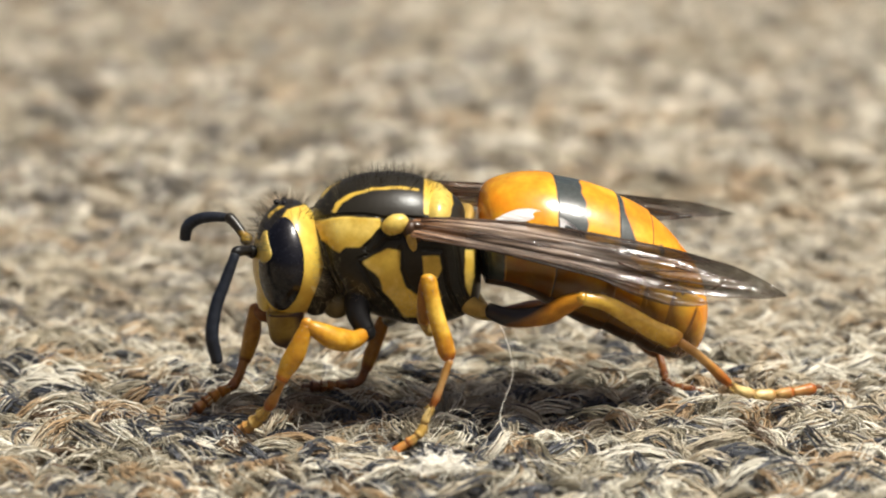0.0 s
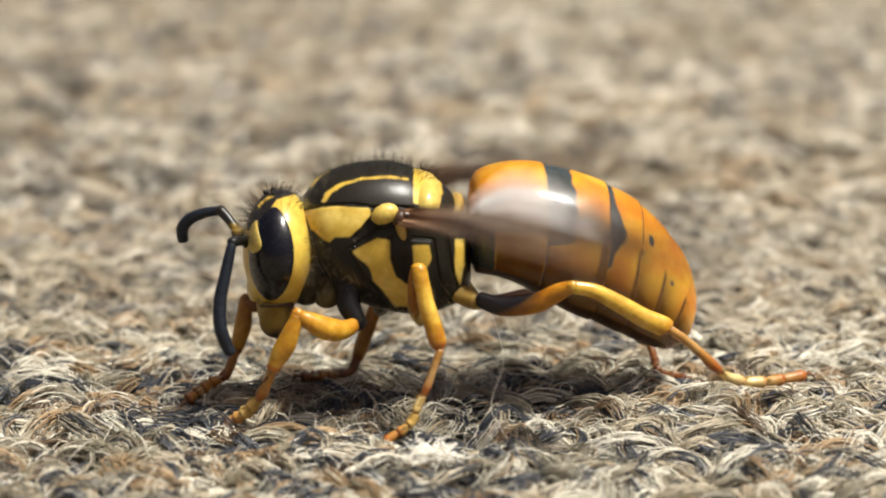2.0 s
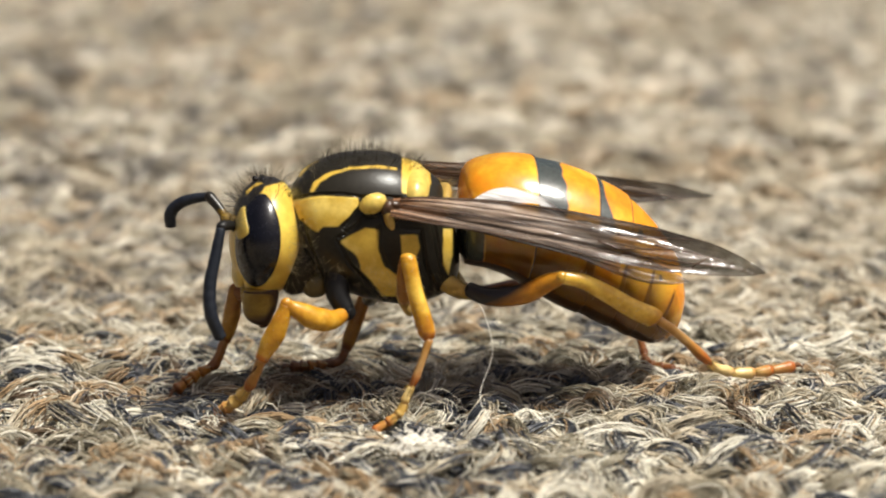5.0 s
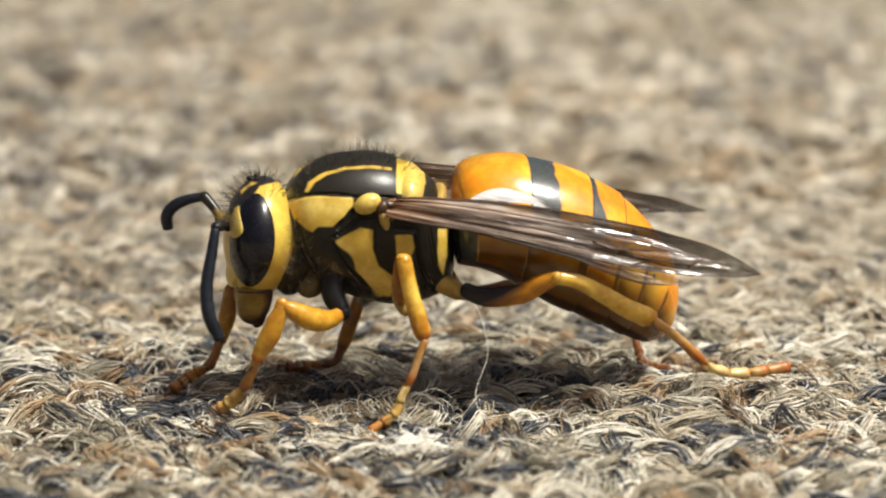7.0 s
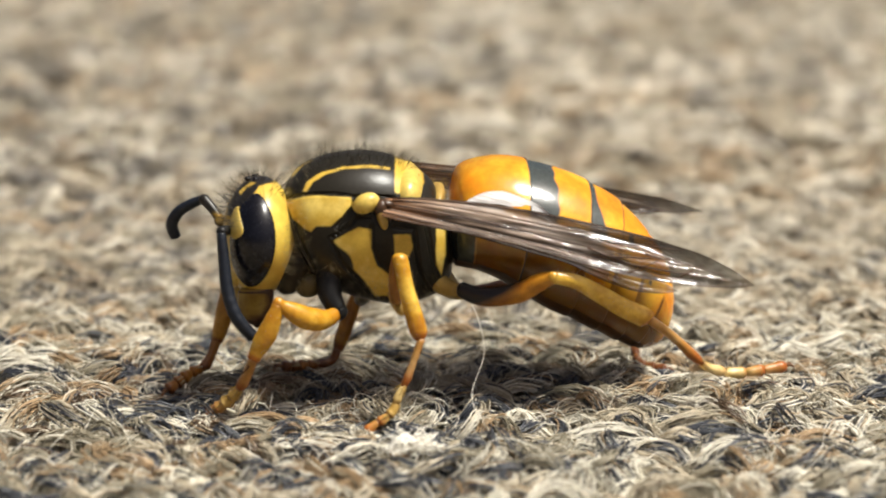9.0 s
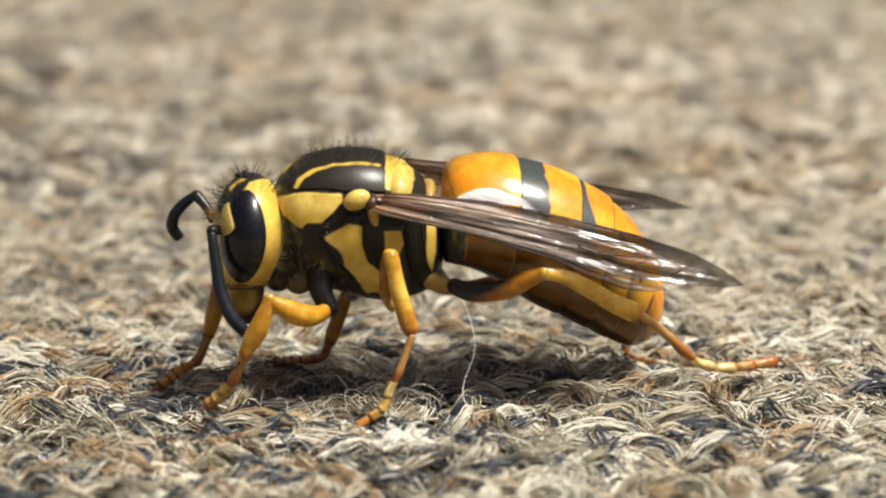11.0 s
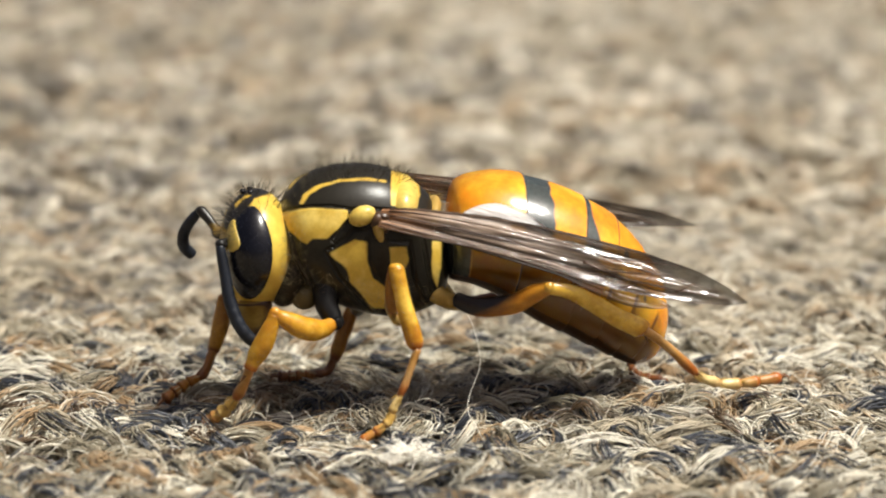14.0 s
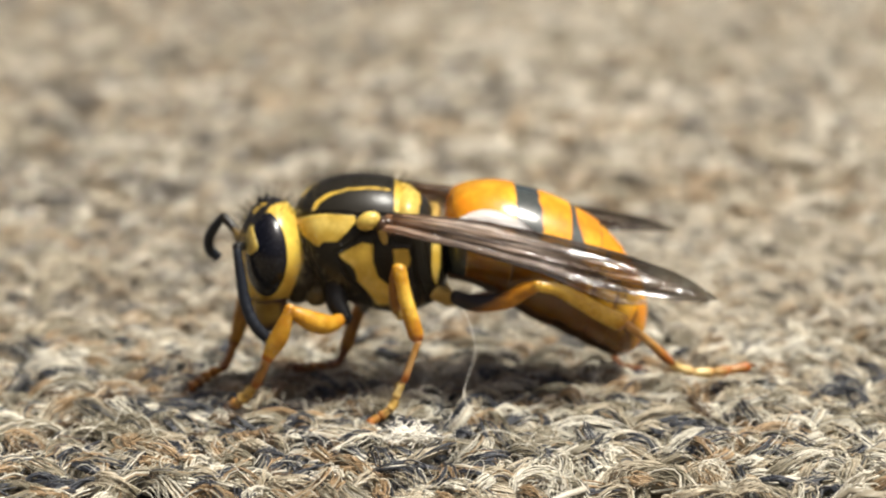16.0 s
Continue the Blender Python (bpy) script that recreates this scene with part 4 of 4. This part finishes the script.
build_leg("middle_leg", "far middle leg under the thorax, coloured dark as if in shade",
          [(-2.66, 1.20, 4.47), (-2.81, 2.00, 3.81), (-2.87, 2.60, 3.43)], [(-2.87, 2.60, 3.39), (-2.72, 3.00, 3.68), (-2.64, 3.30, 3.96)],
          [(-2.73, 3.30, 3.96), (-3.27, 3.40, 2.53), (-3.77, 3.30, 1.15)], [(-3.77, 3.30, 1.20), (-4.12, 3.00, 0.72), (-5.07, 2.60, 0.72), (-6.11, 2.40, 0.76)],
          (M_BLACK, M_LEG_SHADED, M_LEG_HALF_SHADED, M_LEG_SHADED), (0.4, 0.22), [(0, 0.25), (0.5, 0.36), (1, 0.26)], [(0, 0.26), (0.5, 0.30), (0.85, 0.30), (1, 0.22)])
build_leg("hind_leg", "orange hind leg with a black thigh, stretched back",
          [(-0.41, -0.80, 5.12), (0.07, -1.30, 4.80), (0.50, -1.80, 4.72)], [(0.52, -1.85, 4.86), (1.36, -2.50, 4.66), (2.60, -3.10, 4.90), (3.40, -3.50, 5.40), (3.95, -3.80, 5.68)],
          [(3.93, -3.80, 5.66), (4.77, -3.76, 5.45), (5.72, -3.70, 4.92), (6.66, -3.66, 4.34), (7.40, -3.62, 3.98), (7.62, -3.60, 3.78)],
          [(7.62, -3.60, 3.86), (8.20, -3.45, 3.46), (8.92, -3.20, 2.83), (9.85, -2.90, 1.90), (10.35, -2.75, 1.56), (11.14, -2.60, 1.32), (12.00, -2.45, 1.28), (13.50, -2.10, 1.36)],
          (M_YELLOW_DULL, M_FEMUR, M_LEG, M_LEG), (0.36, 0.215), [(0, 0.30), (0.2, 0.36), (0.5, 0.40), (0.75, 0.35), (0.93, 0.27), (1, 0.25)],
          [(0, 0.25), (0.12, 0.27), (0.4, 0.34), (0.7, 0.39), (0.9, 0.41), (0.96, 0.36), (1, 0.24)])
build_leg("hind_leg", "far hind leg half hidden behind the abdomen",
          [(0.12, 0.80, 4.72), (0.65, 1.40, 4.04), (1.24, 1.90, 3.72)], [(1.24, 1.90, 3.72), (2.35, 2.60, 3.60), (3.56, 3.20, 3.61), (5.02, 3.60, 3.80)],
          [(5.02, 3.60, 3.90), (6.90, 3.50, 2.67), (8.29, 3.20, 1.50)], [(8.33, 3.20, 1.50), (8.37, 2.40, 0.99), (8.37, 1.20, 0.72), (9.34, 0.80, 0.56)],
          (M_YELLOW_DULL, M_LEG_SHADED, M_LEG_SHADED, M_LEG_SHADED), (0.4, 0.2), [(0, 0.25), (0.5, 0.40), (1, 0.26)], [(0, 0.26), (0.6, 0.34), (0.9, 0.34), (1, 0.22)])


def wing_blade(length, top, bottom, pleat, veins, seed, vein_r=0.028):
    """A folded wing along +x from its root: film with lengthwise pleats, and veins that follow them.
    top, bottom: (place along, half width) rows; veins: (height at root, height at tip, from, to), heights -1 to 1."""
    n, k = 110, 64
    s = np.linspace(0, 1, n)
    up = np.interp(s, *zip(*top))
    lo = np.interp(s, *zip(*bottom))
    for _ in range(6):
        up[1:-1] = (up[:-2] + 2 * up[1:-1] + up[2:]) / 4
        lo[1:-1] = (lo[:-2] + 2 * lo[1:-1] + lo[2:]) / 4

    def place(ss, h):
        z = np.where(h > 0, h * np.interp(ss, s, up), h * np.interp(ss, s, lo))
        w = np.interp(ss, s, up + lo)
        y = pleat * (np.sin(h * 6.0 + 1.2 + 3.6 * ss) * 0.62 + np.sin(h * 14 + 7.5 * ss + seed) * 0.24 + np.sin(h * 23 - 3 * ss) * 0.10) * np.minimum(1, w / 1.4)
        y = y + z * (0.20 * (1 - ss) - 0.12 * ss) - pleat * h * h + 0.07 * np.sin(13 * ss + 5 * h + seed) * ss + 0.03 * np.sin(31 * ss - 9 * h)  * ss
        return np.stack([ss * length, y, z], -1)

    h = np.linspace(-1, 1, k)
    film = place(s[:, None] + 0 * h, h[None] + 0 * s[:, None])
    tubes = []
    for h0, h1, a, b in veins:
        ss = np.linspace(a, b, 26)
        q = place(ss, h0 + (h1 - h0) * ((ss - a) / (b - a)))
        tubes.append(tube(q, np.linspace(vein_r * 1.3, vein_r * 0.5, 26), 26, 6))
    return grid_mesh(film, False), tubes


FORE = dict(top=[(0, 0.36), (0.05, 0.60), (0.1, 0.74), (0.25, 1.02), (0.4, 1.12), (0.55, 1.12), (0.7, 1.04), (0.85, 0.74), (0.95, 0.36), (1, 0.02)],
            bottom=[(0, 0.42), (0.1, 0.44), (0.25, 0.38), (0.4, 0.46), (0.55, 0.66), (0.7, 0.72), (0.85, 0.52), (0.95, 0.27), (1, 0.02)])
FORE_VEINS = [(-0.9, -0.97, 0.0, 0.98), (-0.55, -0.85, 0.0, 0.72), (-0.1, -0.3, 0.0, 0.62), (0.35, 0.1, 0.02, 0.7), (0.7, 0.45, 0.02, 0.82), (0.93, 0.97, 0.02, 0.95),
              (-0.3, 0.35, 0.5, 0.78), (0.1, -0.6, 0.55, 0.84), (0.45, 0.9, 0.6, 0.8), (-0.8, 0.2, 0.66, 0.74), (-0.2, -0.2, 0.62, 0.95), (0.3, 0.35, 0.7, 0.92), (-0.5, 0.6, 0.8, 0.86)]
FAR = dict(top=[(0, 0.3), (0.3, 0.5), (0.6, 0.42), (0.85, 0.30), (1, 0.02)], bottom=[(0, 0.3), (0.4, 0.30), (0.7, 0.35), (0.9, 0.28), (1, 0.02)])
HIND = dict(top=[(0, 0.15), (0.1, 0.3), (0.19, 0.45), (0.23, 1.1), (0.28, 1.62), (0.34, 1.88), (0.46, 1.78), (0.53, 1.42), (0.56, 1.05), (0.60, 1.34), (0.66, 1.2), (0.75, 0.7), (0.9, 0.35), (1, 0.02)],
            bottom=[(0, 0.12), (0.3, 0.12), (0.62, 0.12), (0.74, 0.40), (0.86, 0.48), (0.95, 0.28), (1, 0.02)])
HIND_VEINS = [(-0.9, -0.95, 0.0, 0.95), (0.0, 0.2, 0.0, 0.7), (0.6, 0.8, 0.05, 0.6), (-0.4, -0.3, 0.1, 0.8)]


def build_wing(name, label, root, length, shape, veins, film_mat, pleat, seed):
    film, ribs = wing_blade(length, shape["top"], shape["bottom"], pleat, veins, seed)
    w = part(name, film, film_mat, wasp, label)
    for rib in ribs:
        part("vein", rib, M_VEIN, w)
    w.location = Vector(root) * MM
    return w


NEAR_ROOT, NEAR_TIP = np.array((-2.46, -2.60, 8.30)), np.array((11.58, -4.60, 5.74))
FAR_ROOT, FAR_TIP = np.array((-1.61, 2.40, 8.83)), np.array((11.67, 5.20, 6.13))
HN_ROOT, HN_TIP = np.array((-2.12, -2.50, 8.18)), np.array((8.90, -3.40, 5.24))
HF_ROOT, HF_TIP = np.array((-1.50, 2.40, 8.55)), np.array((9.76, 3.90, 6.51))
fore_near = build_wing("forewing", "smoky brown folded forewing with glossy pleats", NEAR_ROOT, float(np.linalg.norm(NEAR_TIP - NEAR_ROOT)), FORE, FORE_VEINS, M_WING, 0.12, 1)
fore_far = build_wing("forewing", "smoky brown forewing beyond the abdomen", FAR_ROOT, float(np.linalg.norm(FAR_TIP - FAR_ROOT)), FAR, FORE_VEINS[:6], M_WING, 0.20, 2)
hind_near = build_wing("hindwing", "hindwing under the forewing, its white sheen painted in", HN_ROOT, float(np.linalg.norm(HN_TIP - HN_ROOT)), HIND, HIND_VEINS, M_HINDWING, 0.10, 3)
hind_far = build_wing("hindwing", "pale hindwing beyond the abdomen", HF_ROOT, float(np.linalg.norm(HN_TIP - HN_ROOT)), FAR, HIND_VEINS, M_WING, 0.10, 4)


# ---- a loose thread and a bit of fluff in the pile ----
def build_thread():
    pts = [(0.70, -4.10, 4.80), (0.88, -4.25, 4.45), (1.12, -4.40, 3.53), (1.13, -4.45, 2.76), (0.71, -4.55, 1.58), (0.72, -4.90, 0.97), (1.05, -5.10, 0.45), (1.25, -5.30, -0.10)]
    return tagged(part("loose_thread", tube(pts, [0.012, 0.016, 0.018, 0.018, 0.018, 0.018, 0.016, 0.011], 80, 6), bpy.data.materials["pale_thread"]), "thin white loose thread rising from the carpet", "thread")


_m, _n, _l, _s = material("pale_thread", (0.88, 0.84, 0.74), 0.5)
thread = build_thread()
thread.matrix_world = pose(0, -0.001, 0, 0, 0, 7)


def build_stray_fibre(pts, radius, label):
    """A single fibre that lies loose on top of the pile."""
    n = len(pts)
    fibre = part("loose_fibre", tube(pts, [radius * (0.7 if k in (0, n - 1) else 1.0) for k in range(n)], 48, 6), bpy.data.materials["pale_thread"], None, label)
    return tagged(fibre, category="fibre")


build_stray_fibre([(2.83, -6.50, 0.66), (3.10, -6.58, 0.72), (3.40, -6.54, 0.74), (3.90, -6.34, 0.80), (4.39, -6.11, 0.92)], 0.016, "short pale fibre lying loose on the carpet pile")
build_stray_fibre([(4.26 + 0.24 * math.cos(a), -0.73 + 0.10 * math.sin(a), 0.60 + 0.22 * math.sin(a) + 0.012 * a) for a in np.linspace(-1.6, 5.6, 14)], 0.016, "pale fibre curled into a small ring on the carpet")


def build_lint():
    """A loose ball of white fibres lying on the pile."""
    r = np.random.default_rng(31)
    bits = []
    for _ in range(80):
        a = r.uniform(0, 2 * np.pi)
        p = np.array([*(-0.94, -9.75), 0.80]) + r.normal(0, 1, 3) * (0.26, 0.28, 0.08)
        pts = [p]
        for _k in range(4):
            a += r.normal(0, 0.9)
            pts.append(pts[-1] + np.array([math.cos(a) * 0.3, math.sin(a) * 0.3, r.normal(0.0, 0.08)]))
        bits.append(tube(pts, [0.022, 0.03, 0.03, 0.028, 0.012], 12, 5))
    bits.append(ball(np.array([*(-0.94, -9.75), 0.65]), (0.46, 0.34, 0.2), 14, (0, 6, 20)))
    lint = part("lint_tuft", joined(*bits), bpy.data.materials["pale_thread"], None, "small tuft of white lint lying on the carpet")
    return tagged(lint, category="lint")


build_lint()


# ---- what moves ----
def motions():
    def aim(root, tip, roll, yaw=0.0, pitch=0.0, shift=(0, 0, 0)):
        """Pose of a wing: +x from root to tip, roll about that line."""
        d = np.array(tip) - np.array(root)
        rz = math.degrees(math.atan2(d[1], d[0])) + yaw
        ry = -math.degrees(math.atan2(d[2], math.hypot(d[0], d[1]))) + pitch
        p = (np.array(root) + shift) * MM
        return pose(*p, 0, ry, rz) @ pose(0, 0, 0, roll, 0, 0)

    def about(ob, base, rows):
        walk(ob, [(t, pose(*((np.array(base) + np.array(d)) * MM).tolist(), *r)) for t, d, r in rows])

    t0 = np.array(thorax.location) / MM
    about(thorax, t0, [(0, (0.08, 0, -0.03), (0, 0, 0)), (1.5, (0.12, 0, -0.05), (0, 0, 0)), (2.5, (0.02, 0, 0), (0, 0, 0)), (4, (0.09, 0, -0.02), (0, 0, 0)), (6.5, (-0.09, 0, 0.01), (0, 0, 0)),
                       (7, (0, 0, 0), (0, 0, 0)), (8, (0.07, 0, 0), (0, 0, 0)), (11, (0.07, 0, -0.03), (0, 0, 0)), (12.5, (0.05, 0, -0.08), (0, 0, 0)), (16, (0.06, 0, -0.09), (0, 0, 0))])
    about(head, HEAD, [(0, (0.17, 0, -0.15), (0, -2.5, 0)), (1.5, (0.21, 0, -0.15), (0, -2.5, 0)), (2.5, (0.10, 0, -0.13), (0, -2.5, 0)), (4, (0.18, 0, -0.08), (0, -1.8, 0)), (6.5, (-0.19, 0, 0.02), (0, 1.5, 0)),
                       (7, (0, 0, 0), (0, 0, 0)), (7.5, (0.11, 0, 0), (0, 0, 0)), (8.5, (0.11, 0, -0.02), (0, -1, 1)), (11, (0.08, 0, -0.03), (0, -1, 2)), (12.5, (0.1, 0, -0.08), (0, -2, 2)), (16, (0.1, 0, -0.12), (0, -3, 2))])
    a0 = np.array(abdomen.location) / MM
    about(abdomen, a0, [(0, (0.10, 0, 0.02), (0, -1.2, 0)), (0.5, (0.14, 0, 0.0), (0, -0.8, 0)), (1.0, (0.17, 0, 0.0), (0, -0.1, 0)), (1.5, (0.20, 0, -0.02), (0, 0.5, 0)), (2, (0.08, 0, 0.03), (0, -0.3, 0)), (3, (0.08, 0, 0.02), (0, 0, 0)),
                        (4, (0.14, 0, -0.03), (0, 0.9, 0)), (6.5, (-0.04, 0, 0.03), (0, -0.3, 0)), (7, (0, 0, 0), (0, 0, 0)), (7.5, (0.03, 0, -0.05), (0, 1.2, 0)), (8.5, (0.03, 0, -0.06), (0, 1.5, 0)),
                        (11, (0.03, 0, -0.10), (0, 1.9, 0)), (13, (0.0, 0, -0.14), (0, 2.0, 0)), (14.5, (0.0, 0, -0.2), (0, 2.2, 0)), (16, (0.0, 0, -0.2), (0, 2.2, 0))])
    # antennae: the first joints ride with the head, the whips swing
    def swing(scape, lash, ride, turns):
        about(scape, np.array(scape.location) / MM, [(t, (dx, 0, dz), (0, 0, 0)) for t, dx, dz in ride])
        about(lash, np.array(lash.location) / MM, [(t, (0, 0, 0), (0, a, 0)) for t, a in turns])

    swing(near_antenna, near_whip,
          [(0, -0.36, 0), (2, -0.14, 0), (4, 0.11, 0.06), (6.3, -0.50, 0.34), (6.5, -0.50, 0.33), (7, -0.17, 0.19), (7.5, 0.04, 0.10), (8.5, 0.17, 0.04), (11, 0.14, -0.13), (13, 0.26, -0.12), (16, 0.11, -0.11)],
          [(0, 25.5), (1, 21), (2, 17), (3, 13), (4, 9), (6.3, 27), (6.5, 24), (6.8, 18), (7, 14), (7.5, 6), (8, 2), (8.5, 0), (11, -4), (13, -6), (16, -4)])
    swing(far_antenna, far_whip,
          [(0, -0.09, 0.05), (2, -0.06, -0.03), (4, -0.01, 0.01), (6.5, -0.21, 0.22), (7, -0.10, 0.12), (8.5, 0, 0), (11, 0.08, 0), (13, 0.02, -0.07), (16, 0.08, -0.06)],
          [(0, 24), (1, 17), (2, 11), (4, 12), (6.5, 13), (7, 9), (7.5, 5), (8.5, 0), (11, -17), (13, -25), (16, -29.5)])

    # wings: at rest folded back; short bursts in which they buzz
    rest = [0.0, 0.5, 0.9, 1.2, 1.6, 1.8, 2.2, 2.6, 3.0, 4.2, 6.3, 7.0, 8.0, 11.0, 13.0, 16.0]
    roll_at = lambda t: float(np.interp(t, [0, 3, 7, 11, 13, 16], [-1, -1, 0, 1, 2, 2]))  # noqa: E731
    pitch_at = lambda t: float(np.interp(t, [0, 0.5, 1.5, 2.5, 3.5, 7, 8.5, 11, 14.5, 16], [0, -1.6, -1.8, -2.7, -0.4, 0, 1.5, 2.5, 3, 3]))  # noqa: E731
    buzz = [0.2, 0.3, 0.6, 0.7, 0.8, 1.0, 1.1, 1.3, 1.4, 2.0, 2.4]

    far_pitch = lambda t: float(np.interp(t, [0, 2.5, 3.5, 7, 13, 16], [-3.2, -4.8, -4.2, 0, 0.6, 0.6]))  # noqa: E731

    def wing_rows(root, tip, roll, sgn, lead=0.0):
        rows = {frame(t): (t, 0.0, 0.0) for t in rest}
        for t in buzz:
            for k in (-2, 2):
                rows[frame(t) + k] = (t + k / FPS, 0.0, 0.0)
        # one stroke: swung out, and swept from above to below
        for t in buzz:
            for k, a, p in ((-1, -19.0, -15.0), (0, -25.0, -4.0), (1, -19.0, 7.0)):
                rows[frame(t) + k] = (t + k / FPS, a, p + lead)
        out = []
        for f in sorted(rows):
            t, a, p = rows[f]
            out.append((t, aim(root, tip, roll + sgn * (roll_at(t) + 0.2 * a), sgn * a, (pitch_at(t) if sgn > 0 else far_pitch(t)) + p)))
        return out

    walk(fore_near, wing_rows(NEAR_ROOT, NEAR_TIP, -31.0, 1))
    walk(fore_far, wing_rows(FAR_ROOT, FAR_TIP, -20.0, -1))
    walk(hind_near, wing_rows(HN_ROOT, HN_TIP, -14.0, 1, -9.0))
    walk(hind_far, wing_rows(HF_ROOT, HF_TIP, 30.0, -1))


motions()
